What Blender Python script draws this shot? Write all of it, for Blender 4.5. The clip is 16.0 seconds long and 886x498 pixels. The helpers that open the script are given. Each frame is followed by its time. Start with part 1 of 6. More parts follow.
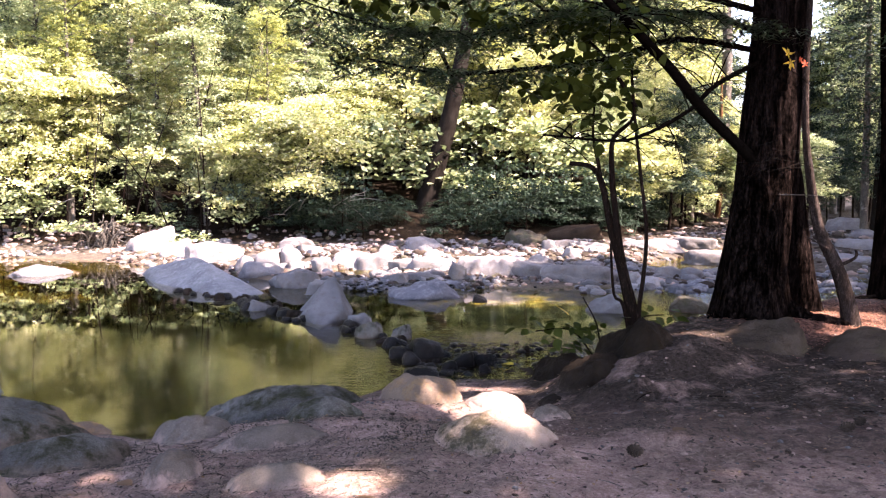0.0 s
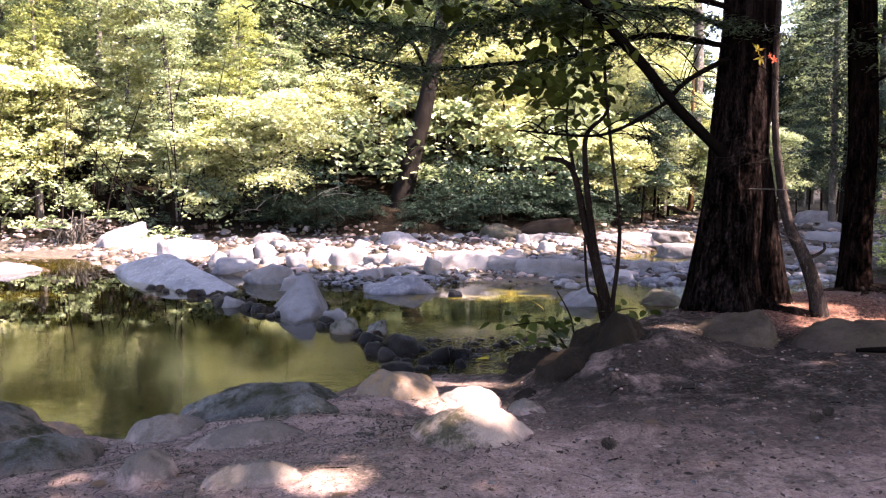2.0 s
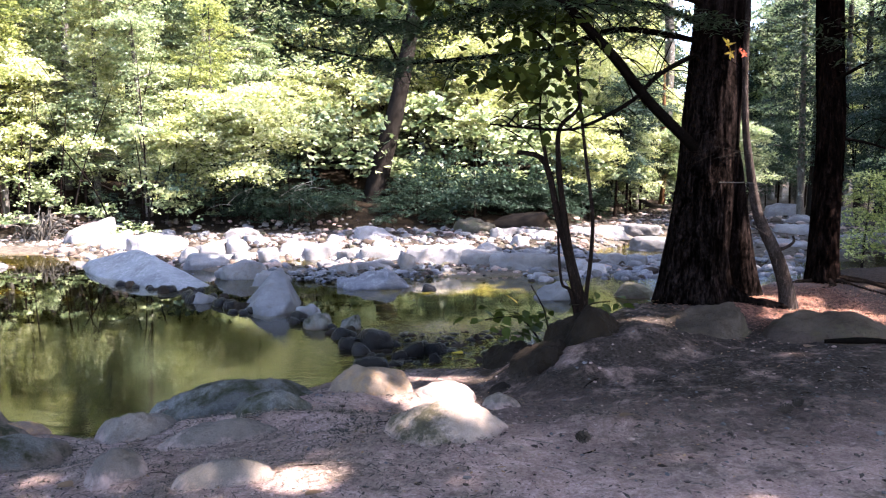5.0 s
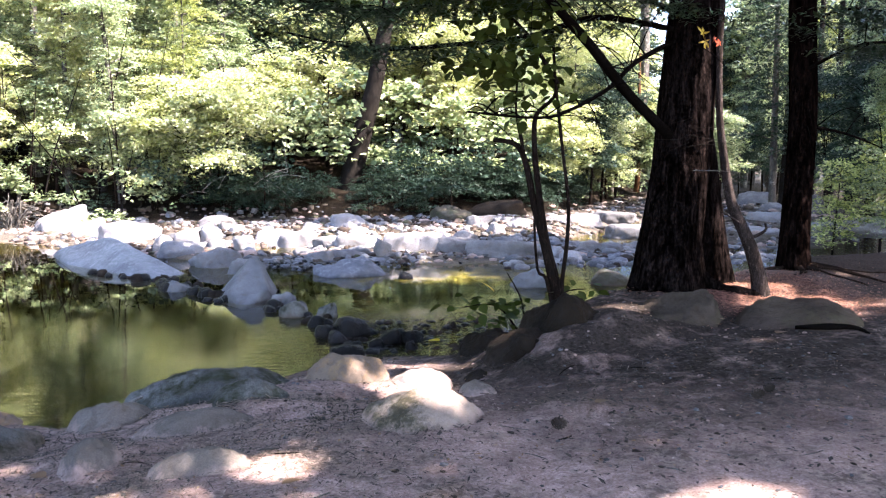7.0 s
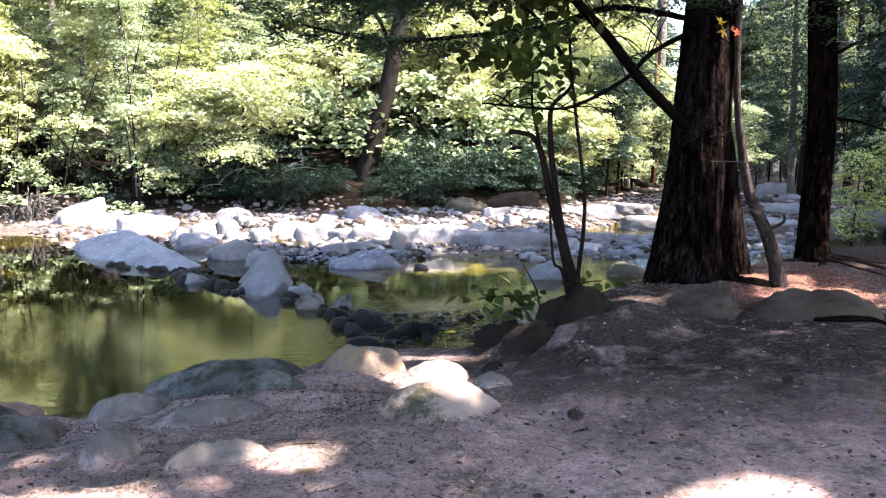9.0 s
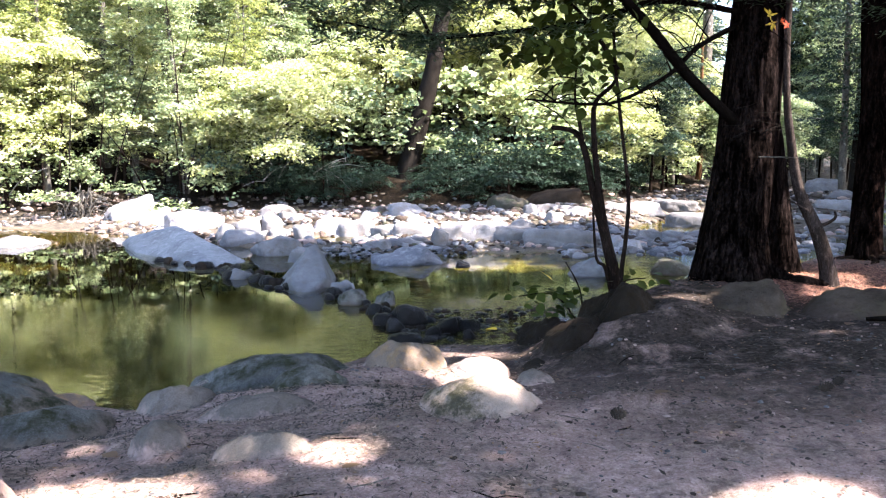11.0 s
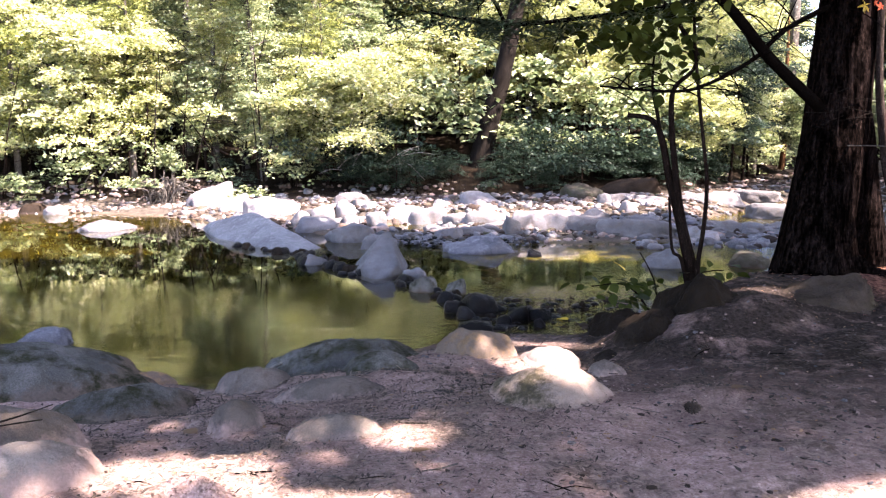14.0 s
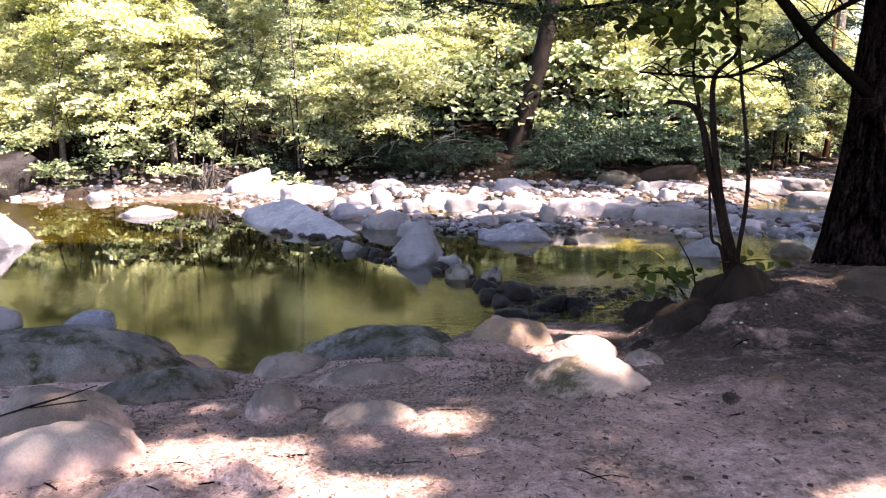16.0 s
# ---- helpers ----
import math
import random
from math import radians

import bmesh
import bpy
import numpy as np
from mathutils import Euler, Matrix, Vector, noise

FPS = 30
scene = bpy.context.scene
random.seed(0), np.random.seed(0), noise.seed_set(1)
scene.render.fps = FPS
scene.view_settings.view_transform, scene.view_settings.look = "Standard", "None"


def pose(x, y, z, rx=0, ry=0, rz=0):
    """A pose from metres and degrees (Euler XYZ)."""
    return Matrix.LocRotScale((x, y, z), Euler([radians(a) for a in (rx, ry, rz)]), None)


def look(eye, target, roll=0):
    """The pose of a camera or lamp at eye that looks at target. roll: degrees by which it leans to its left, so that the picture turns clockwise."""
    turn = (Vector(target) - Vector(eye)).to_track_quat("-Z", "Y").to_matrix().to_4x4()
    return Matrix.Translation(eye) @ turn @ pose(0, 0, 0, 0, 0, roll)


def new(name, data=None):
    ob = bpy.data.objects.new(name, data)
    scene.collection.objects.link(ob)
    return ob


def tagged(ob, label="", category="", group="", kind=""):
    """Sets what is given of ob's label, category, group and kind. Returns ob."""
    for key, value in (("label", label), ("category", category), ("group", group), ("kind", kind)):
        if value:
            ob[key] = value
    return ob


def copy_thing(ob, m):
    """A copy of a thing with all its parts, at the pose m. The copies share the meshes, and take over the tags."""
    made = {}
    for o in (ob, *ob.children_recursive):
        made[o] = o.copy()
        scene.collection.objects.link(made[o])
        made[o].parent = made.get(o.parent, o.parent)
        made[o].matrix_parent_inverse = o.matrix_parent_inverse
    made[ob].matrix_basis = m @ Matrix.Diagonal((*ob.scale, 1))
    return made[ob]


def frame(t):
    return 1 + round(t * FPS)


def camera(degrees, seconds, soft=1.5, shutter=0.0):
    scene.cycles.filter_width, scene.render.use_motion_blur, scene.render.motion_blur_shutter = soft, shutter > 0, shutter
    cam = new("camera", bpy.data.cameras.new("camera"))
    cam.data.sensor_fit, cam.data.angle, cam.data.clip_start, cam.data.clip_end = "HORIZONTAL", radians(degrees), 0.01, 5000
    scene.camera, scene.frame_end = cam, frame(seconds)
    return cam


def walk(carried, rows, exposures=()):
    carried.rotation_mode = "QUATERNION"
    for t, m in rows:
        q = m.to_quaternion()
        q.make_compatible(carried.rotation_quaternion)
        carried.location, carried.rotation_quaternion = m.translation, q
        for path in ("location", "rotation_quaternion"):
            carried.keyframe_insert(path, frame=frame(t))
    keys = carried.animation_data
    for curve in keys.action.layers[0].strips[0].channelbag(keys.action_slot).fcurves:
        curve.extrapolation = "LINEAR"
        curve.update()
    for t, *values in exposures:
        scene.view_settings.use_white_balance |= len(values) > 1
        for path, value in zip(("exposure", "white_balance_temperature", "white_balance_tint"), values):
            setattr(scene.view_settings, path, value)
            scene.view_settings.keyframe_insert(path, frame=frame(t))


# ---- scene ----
cam = camera(59.24, 16.0, soft=1.25)
PATH = [
    (0.0, pose(0.000, -0.000, 1.500, 85.000, 0.000, -0.000)),
    (0.5, pose(0.002, -0.003, 1.504, 84.871, 0.042, -0.528)),
    (1.0, pose(0.005, 0.002, 1.505, 84.781, 0.092, -0.982)),
    (1.5, pose(0.002, -0.002, 1.507, 84.684, 0.129, -1.443)),
    (2.0, pose(0.001, -0.005, 1.512, 84.570, 0.160, -1.854)),
    (2.5, pose(-0.001, -0.001, 1.512, 84.476, 0.180, -2.209)),
    (3.0, pose(0.001, -0.005, 1.512, 84.406, 0.227, -2.530)),
    (3.5, pose(0.001, -0.009, 1.517, 84.337, 0.225, -2.803)),
    (4.0, pose(0.002, 0.004, 1.515, 84.347, 0.243, -3.042)),
    (6.5, pose(0.005, 0.024, 1.511, 83.430, 0.145, -5.195)),
    (7.0, pose(0.002, 0.021, 1.514, 83.215, 0.116, -5.526)),
    (7.5, pose(0.002, 0.024, 1.513, 83.054, 0.153, -5.614)),
    (8.0, pose(0.001, 0.022, 1.512, 82.904, 0.173, -5.450)),
    (8.5, pose(-0.001, 0.026, 1.511, 82.766, 0.203, -5.077)),
    (9.0, pose(-0.002, 0.021, 1.512, 82.636, 0.317, -4.422)),
    (11.5, pose(-0.006, 0.022, 1.510, 82.415, 0.579, -0.539)),
    (12.0, pose(-0.005, 0.026, 1.506, 82.399, 0.585, 0.357)),
    (12.5, pose(-0.006, 0.021, 1.511, 82.285, 0.575, 1.298)),
    (13.0, pose(-0.007, 0.022, 1.509, 82.121, 0.577, 2.237)),
    (13.5, pose(-0.010, 0.017, 1.508, 81.908, 0.508, 3.064)),
    (14.0, pose(-0.007, 0.019, 1.505, 81.650, 0.541, 3.913)),
    (14.5, pose(-0.012, 0.023, 1.502, 81.407, 0.499, 4.600)),
    (15.0, pose(-0.010, 0.022, 1.502, 81.129, 0.530, 5.296)),
    (15.5, pose(-0.011, 0.017, 1.503, 80.883, 0.549, 5.931)),
    (16.0, pose(-0.011, 0.021, 1.504, 80.730, 0.573, 6.543)),
]
EXPOSURE = [(0.0, 3.62, 7150, 32), (2.0, 3.66, 7000, 32), (4.0, 3.73, 6400, 21), (8.0, 3.8, 6300, 19), (11.5, 3.8, 6300, 15), (13.0, 3.74, 6400, 21), (14.0, 3.63, 6750, 28), (16.0, 3.61, 6950, 29)]
walk(cam, PATH, EXPOSURE)

# ---- world, sun, exposure ----
SUN_EL, SUN_AZ = radians(48), radians(111)      # azimuth clockwise from +y
TO_SUN = Vector((math.sin(SUN_AZ) * math.cos(SUN_EL), math.cos(SUN_AZ) * math.cos(SUN_EL), math.sin(SUN_EL)))
world = bpy.data.worlds.new("world")
scene.world = world
world.use_nodes = True
sky = world.node_tree.nodes.new("ShaderNodeTexSky")
sky.sky_type, sky.sun_disc = "NISHITA", False
sky.sun_elevation, sky.sun_rotation = SUN_EL, SUN_AZ
back = world.node_tree.nodes["Background"]
back.inputs[1].default_value = 0.135
world.node_tree.links.new(sky.outputs[0], back.inputs[0])
sun = new("sun", bpy.data.lights.new("sun", "SUN"))
sun.data.energy, sun.data.angle, sun.data.color = 4.6, radians(0.6), (1.0, 0.94, 0.84)
sun.matrix_world = look(TO_SUN * 60, (0, 0, 0))

# ---- materials ----


class Mat:
    """A node material with a principled shader and short-hands for its inputs."""

    def __init__(self, name, rough=0.8, spec=0.3):
        self.m = bpy.data.materials.new(name)
        self.m.use_nodes = True
        self.t = self.m.node_tree
        self.b = self.t.nodes["Principled BSDF"]
        self.b.inputs["Roughness"].default_value = rough
        self.b.inputs["Specular IOR Level"].default_value = spec
        self.pos = self.node("ShaderNodeNewGeometry").outputs["Position"]

    def node(self, kind, **kw):
        n = self.t.nodes.new(kind)
        for k, v in kw.items():
            n.inputs[k].default_value = v
        return n

    def link(self, a, b):
        self.t.links.new(a, b)

    def noise(self, scale, detail=4.0, rough=0.55, stretch=None, distort=0.0):
        n = self.node("ShaderNodeTexNoise", Scale=scale, Detail=detail, Roughness=rough, Distortion=distort)
        src = self.pos
        if stretch:
            mp = self.node("ShaderNodeMapping", Scale=stretch)
            self.link(src, mp.inputs[0])
            src = mp.outputs[0]
        self.link(src, n.inputs["Vector"])
        return n.outputs[0]

    def ramp(self, fac, *stops):
        r = self.node("ShaderNodeValToRGB")
        e = r.color_ramp.elements
        while len(e) < len(stops):
            e.new(0.5)
        for el, (p, c) in zip(e, stops):
            el.position, el.color = p, (*c, 1)
        self.link(fac, r.inputs[0])
        return r.outputs[0]

    def mix(self, fac, a, b, blend="MIX"):
        n = self.t.nodes.new("ShaderNodeMix")
        n.data_type, n.blend_type = "RGBA", blend
        for v, i in ((fac, 0), (a, 6), (b, 7)):
            if hasattr(v, "links"):
                self.link(v, n.inputs[i])
            else:
                n.inputs[i].default_value = v if i == 0 else (*v, 1)
        return n.outputs[2]

    def color(self, c):
        self.link(c, self.b.inputs["Base Color"])

    def bump(self, height, strength=0.4, dist=0.02, under=None):
        n = self.node("ShaderNodeBump", Strength=strength, Distance=dist)
        self.link(height, n.inputs["Height"])
        if under:
            self.link(under, n.inputs["Normal"])
        self.link(n.outputs[0], self.b.inputs["Normal"])
        return n.outputs[0]


def rock_material(name, dark, light, spot, rough=0.85, moss=None, speck=0.25, dust=None, side=None, foot=None, spec=0.25):
    m = Mat(name, rough, spec)
    big = m.noise(2.2, 5, 0.6)
    c = m.ramp(big, (0.3, dark), (0.7, light))
    c = m.mix(m.ramp(m.noise(9, 6, 0.7), (0.5, (0, 0, 0)), (0.68, (1, 1, 1))), c, spot)
    fine = m.noise(130, 3, 0.7)
    c = m.mix(speck, c, m.ramp(fine, (0.35, (0.05, 0.05, 0.05)), (0.65, (0.9, 0.9, 0.9))), "SOFT_LIGHT")
    isle = m.node("ShaderNodeNewGeometry").outputs["Random Per Island"]
    c = m.mix(1.0, c, m.ramp(isle, (0.0, (0.62, 0.58, 0.54)), (0.5, (0.95, 0.95, 0.95)), (1.0, (1.05, 1.0, 0.95))), "MULTIPLY")
    own = m.node("ShaderNodeObjectInfo").outputs["Random"]
    c = m.mix(1.0, c, m.ramp(own, (0.0, (0.72, 0.70, 0.68)), (0.6, (1, 1, 1)), (1.0, (1.08, 1.04, 1.0))), "MULTIPLY")
    local = m.node("ShaderNodeSeparateXYZ")
    m.link(m.node("ShaderNodeTexCoord").outputs["Object"], local.inputs[0])
    if side:    # moss on the face turned to the water's damp
        away = m.node("ShaderNodeMath", )
        away.operation = "MULTIPLY_ADD"
        m.link(local.outputs[0], away.inputs[0])
        away.inputs[1].default_value = -0.8
        m.link(m.noise(6, 6, 0.75), away.inputs[2])
        low = m.node("ShaderNodeMath")
        low.operation = "MULTIPLY_ADD"
        m.link(local.outputs[1], low.inputs[0])
        low.inputs[1].default_value = -0.7
        m.link(away.outputs[0], low.inputs[2])
        c = m.mix(m.ramp(low.outputs[0], (0.53, (0, 0, 0)), (0.70, (0.95, 0.95, 0.95))), c, m.mix(m.ramp(m.noise(28, 5, 0.8), (0.4, (0, 0, 0)), (0.65, (1, 1, 1))), side, (side[0] * 2.6, side[1] * 2.4, side[2] * 2.2)))
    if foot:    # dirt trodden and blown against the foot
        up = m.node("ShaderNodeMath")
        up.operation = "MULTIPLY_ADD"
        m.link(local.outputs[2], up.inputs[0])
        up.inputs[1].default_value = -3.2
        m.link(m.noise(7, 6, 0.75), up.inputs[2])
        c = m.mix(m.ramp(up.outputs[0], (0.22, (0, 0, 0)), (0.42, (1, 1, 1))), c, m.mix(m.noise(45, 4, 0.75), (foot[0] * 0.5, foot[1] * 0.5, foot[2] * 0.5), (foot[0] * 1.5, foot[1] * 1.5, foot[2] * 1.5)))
    if moss:
        c = m.mix(m.ramp(m.noise(3.5, 6, 0.7), (0.48, (0, 0, 0)), (0.62, (1, 1, 1))), c, moss)
    if dust:
        geo = m.node("ShaderNodeNewGeometry")
        up = m.node("ShaderNodeSeparateXYZ")
        m.link(geo.outputs["Normal"], up.inputs[0])
        patch = m.mix(0.5, m.noise(5, 5, 0.7), up.outputs[2])
        c = m.mix(m.ramp(patch, (0.55, (0, 0, 0)), (0.72, (1, 1, 1))), c, dust)
    m.color(c)
    pits = m.ramp(m.noise(26, 5, 0.75), (0.42, (0, 0, 0)), (0.52, (1, 1, 1)))
    n0 = m.bump(pits, 0.35, 0.012)
    n1 = m.bump(m.noise(6, 8, 0.7), 0.8, 0.055, n0)
    m.bump(fine, 0.25, 0.004, n1)
    return m.m


pale = rock_material("pale_granite", (0.098, 0.095, 0.104), (0.21, 0.207, 0.224), (0.14, 0.12, 0.112))
grey = rock_material("grey_granite", (0.065, 0.065, 0.071), (0.15, 0.148, 0.16), (0.10, 0.089, 0.085))
slate = rock_material("grey_slab_rock", (0.11, 0.112, 0.12), (0.19, 0.192, 0.205), (0.26, 0.26, 0.27), speck=0.4)
blue = rock_material("blue_grey_rock", (0.065, 0.067, 0.08), (0.125, 0.128, 0.15), (0.19, 0.19, 0.215), speck=0.5)
wet = rock_material("wet_dark_rock", (0.004, 0.004, 0.004), (0.014, 0.012, 0.012), (0.012, 0.008, 0.006), rough=0.4, spec=0.10)
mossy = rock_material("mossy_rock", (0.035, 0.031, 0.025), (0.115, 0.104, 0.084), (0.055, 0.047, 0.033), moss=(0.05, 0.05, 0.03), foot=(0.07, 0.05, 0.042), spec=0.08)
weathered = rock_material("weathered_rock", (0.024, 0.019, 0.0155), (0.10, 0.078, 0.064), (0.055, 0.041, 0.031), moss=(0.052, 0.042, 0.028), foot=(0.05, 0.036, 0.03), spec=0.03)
# brown rock kept near black: the shade round it is put into the colour
shade = rock_material("shaded_brown_rock", (0.010, 0.008, 0.0065), (0.030, 0.023, 0.018), (0.02, 0.014, 0.009), foot=(0.03, 0.022, 0.018), spec=0.04)
SLAB_MOSS = (0.022, 0.023, 0.012)
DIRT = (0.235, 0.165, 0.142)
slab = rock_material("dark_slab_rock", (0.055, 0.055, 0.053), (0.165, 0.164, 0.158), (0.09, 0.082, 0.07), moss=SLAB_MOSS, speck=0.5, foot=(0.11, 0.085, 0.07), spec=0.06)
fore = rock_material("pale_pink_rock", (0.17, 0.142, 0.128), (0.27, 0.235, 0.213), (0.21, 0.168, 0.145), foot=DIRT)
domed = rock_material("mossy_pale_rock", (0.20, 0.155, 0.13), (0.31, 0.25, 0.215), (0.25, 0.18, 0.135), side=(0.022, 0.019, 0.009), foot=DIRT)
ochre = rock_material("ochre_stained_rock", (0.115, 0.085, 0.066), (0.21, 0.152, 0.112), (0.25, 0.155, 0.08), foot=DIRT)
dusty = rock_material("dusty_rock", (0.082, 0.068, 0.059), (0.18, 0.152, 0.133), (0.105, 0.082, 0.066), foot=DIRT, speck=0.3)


def ground_material():
    m = Mat("forest_ground", 0.95, 0.05)
    dirt = m.ramp(m.noise(1.3, 6, 0.65), (0.3, (0.22, 0.147, 0.127)), (0.7, (0.41, 0.285, 0.25)))
    dirt = m.mix(1.0, dirt, m.ramp(m.noise(3.4, 5, 0.7, distort=0.5), (0.34, (0.72, 0.7, 0.7)), (0.54, (1.05, 1.04, 1.04)), (0.72, (1.25, 1.24, 1.23))), "MULTIPLY")
    grit = m.noise(60, 4, 0.75)
    dirt = m.mix(0.7, dirt, m.ramp(grit, (0.3, (0.1, 0.1, 0.1)), (0.7, (0.9, 0.9, 0.9))), "SOFT_LIGHT")
    dirt = m.mix(0.6, dirt, m.ramp(m.noise(17, 4, 0.7), (0.3, (0.15, 0.15, 0.15)), (0.7, (0.85, 0.85, 0.85))), "SOFT_LIGHT")
    dirt = m.mix(1.0, dirt, m.ramp(m.noise(48, 5, 0.8), (0.33, (0.35, 0.32, 0.3)), (0.41, (1, 1, 1)), (0.66, (1, 1, 1)), (0.74, (1.4, 1.36, 1.32))), "MULTIPLY")
    litter = m.ramp(m.noise(22, 5, 0.75, distort=0.6), (0.45, (0.065, 0.048, 0.039)), (0.62, (0.29, 0.215, 0.175)))
    dirt = m.mix(m.ramp(m.noise(1.7, 4, 0.7), (0.47, (0, 0, 0)), (0.6, (0.8, 0.8, 0.8))), dirt, litter)
    sep = m.node("ShaderNodeSeparateXYZ")
    m.link(m.pos, sep.inputs[0])
    bed = m.ramp(m.noise(2.5, 6, 0.7), (0.35, (0.013, 0.0105, 0.001)), (0.6, (0.026, 0.022, 0.002)), (0.8, (0.05, 0.032, 0.005)))
    across = m.node("ShaderNodeMath")     # past the dam line the stream runs shallow over sand
    across.operation = "MULTIPLY_ADD"
    m.link(sep.outputs[1], across.inputs[0])
    across.inputs[1].default_value = 0.62
    m.link(sep.outputs[0], across.inputs[2])
    shallow = m.node("ShaderNodeMapRange")
    for k, v in (("From Min", 5.5), ("From Max", 6.8)):
        shallow.inputs[k].default_value = v
    m.link(across.outputs[0], shallow.inputs["Value"])
    upstream = m.node("ShaderNodeMapRange")
    for k, v in (("From Min", 17.0), ("From Max", 15.5)):
        upstream.inputs[k].default_value = v
    m.link(sep.outputs[1], upstream.inputs["Value"])
    sandy = m.node("ShaderNodeMath")
    sandy.operation = "MULTIPLY"
    m.link(shallow.outputs[0], sandy.inputs[0])
    m.link(upstream.outputs[0], sandy.inputs[1])
    bed = m.mix(sandy.outputs[0], bed, m.ramp(m.noise(3.2, 6, 0.75), (0.3, (0.018, 0.018, 0.006)), (0.55, (0.07, 0.065, 0.016)), (0.75, (0.14, 0.095, 0.03))))
    riffle = m.node("ShaderNodeMapRange")
    for k, v in (("From Min", 11.0), ("From Max", 9.9)):
        riffle.inputs[k].default_value = v
    m.link(sep.outputs[1], riffle.inputs["Value"])
    bed = m.mix(riffle.outputs[0], bed, m.ramp(m.noise(14, 5, 0.75), (0.35, (0.006, 0.006, 0.004)), (0.65, (0.035, 0.03, 0.016))))
    wetness = m.node("ShaderNodeMapRange")
    for k, v in (("From Min", -0.5), ("From Max", -0.62)):
        wetness.inputs[k].default_value = v
    m.link(sep.outputs[2], wetness.inputs["Value"])
    c = m.mix(wetness.outputs[0], dirt, bed)
    # gravel bar and leaf mould beyond the pool; shade put into the mould's colour
    far = m.node("ShaderNodeMapRange")
    for k, v in (("From Min", 11.0), ("From Max", 14.0)):
        far.inputs[k].default_value = v
    m.link(sep.outputs[1], far.inputs["Value"])
    gravel = m.ramp(m.noise(7, 6, 0.8), (0.35, (0.022, 0.018, 0.014)), (0.65, (0.10, 0.082, 0.066)))
    above = m.node("ShaderNodeMapRange")
    for k, v in (("From Min", -0.62), ("From Max", -0.55)):
        above.inputs[k].default_value = v
    m.link(sep.outputs[2], above.inputs["Value"])
    both = m.node("ShaderNodeMath")
    both.operation = "MULTIPLY"
    m.link(far.outputs[0], both.inputs[0])
    m.link(above.outputs[0], both.inputs[1])
    c = m.mix(both.outputs[0], c, gravel)
    shaded_mould = m.ramp(m.noise(4, 6, 0.75), (0.35, (0.004, 0.003, 0.002)), (0.65, (0.016, 0.011, 0.007)))
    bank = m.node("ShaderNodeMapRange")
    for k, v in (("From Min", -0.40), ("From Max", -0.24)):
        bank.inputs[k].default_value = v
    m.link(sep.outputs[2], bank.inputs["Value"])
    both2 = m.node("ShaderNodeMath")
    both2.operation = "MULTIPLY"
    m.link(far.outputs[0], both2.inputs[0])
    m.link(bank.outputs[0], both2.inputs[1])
    c = m.mix(both2.outputs[0], c, shaded_mould)
    # darker dirt round the big tree: canopy shade put into the ground colour
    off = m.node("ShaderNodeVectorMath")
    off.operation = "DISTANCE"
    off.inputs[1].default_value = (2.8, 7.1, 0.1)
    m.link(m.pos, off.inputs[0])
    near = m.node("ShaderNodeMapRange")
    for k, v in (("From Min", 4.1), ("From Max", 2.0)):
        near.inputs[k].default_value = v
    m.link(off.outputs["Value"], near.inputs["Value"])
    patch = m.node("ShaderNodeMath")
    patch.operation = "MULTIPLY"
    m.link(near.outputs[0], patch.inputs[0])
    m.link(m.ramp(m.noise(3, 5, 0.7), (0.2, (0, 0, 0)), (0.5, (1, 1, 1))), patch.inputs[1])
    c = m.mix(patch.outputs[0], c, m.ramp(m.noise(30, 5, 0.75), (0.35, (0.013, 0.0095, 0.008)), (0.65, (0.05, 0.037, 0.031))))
    wood = m.node("ShaderNodeMapRange")     # darker ground under the trees: leaf mould with their shade in its colour
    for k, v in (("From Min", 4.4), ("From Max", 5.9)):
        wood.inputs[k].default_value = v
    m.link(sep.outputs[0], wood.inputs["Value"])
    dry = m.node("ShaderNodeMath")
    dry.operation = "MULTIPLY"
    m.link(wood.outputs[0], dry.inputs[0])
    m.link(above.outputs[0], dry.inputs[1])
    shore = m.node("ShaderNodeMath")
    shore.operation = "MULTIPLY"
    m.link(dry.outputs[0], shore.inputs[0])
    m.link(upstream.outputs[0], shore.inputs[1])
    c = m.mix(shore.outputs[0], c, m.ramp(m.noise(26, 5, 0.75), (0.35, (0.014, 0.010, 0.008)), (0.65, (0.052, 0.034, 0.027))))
    # red hemlock needles round the big tree
    off = m.node("ShaderNodeVectorMath")
    off.operation = "DISTANCE"
    off.inputs[1].default_value = (4.3, 8.2, 0.1)
    m.link(m.pos, off.inputs[0])
    red = m.mix(0.5, off.outputs["Value"], m.noise(2.5, 5, 0.7))
    c = m.mix(m.ramp(red, (0.72, (1, 1, 1)), (0.98, (0, 0, 0))), c, m.ramp(m.noise(30, 5, 0.75), (0.4, (0.014, 0.007, 0.005)), (0.62, (0.18, 0.09, 0.07))))
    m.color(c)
    n1 = m.bump(m.noise(9, 6, 0.72), 0.75, 0.06)
    m.bump(grit, 0.8, 0.015, n1)
    return m.m


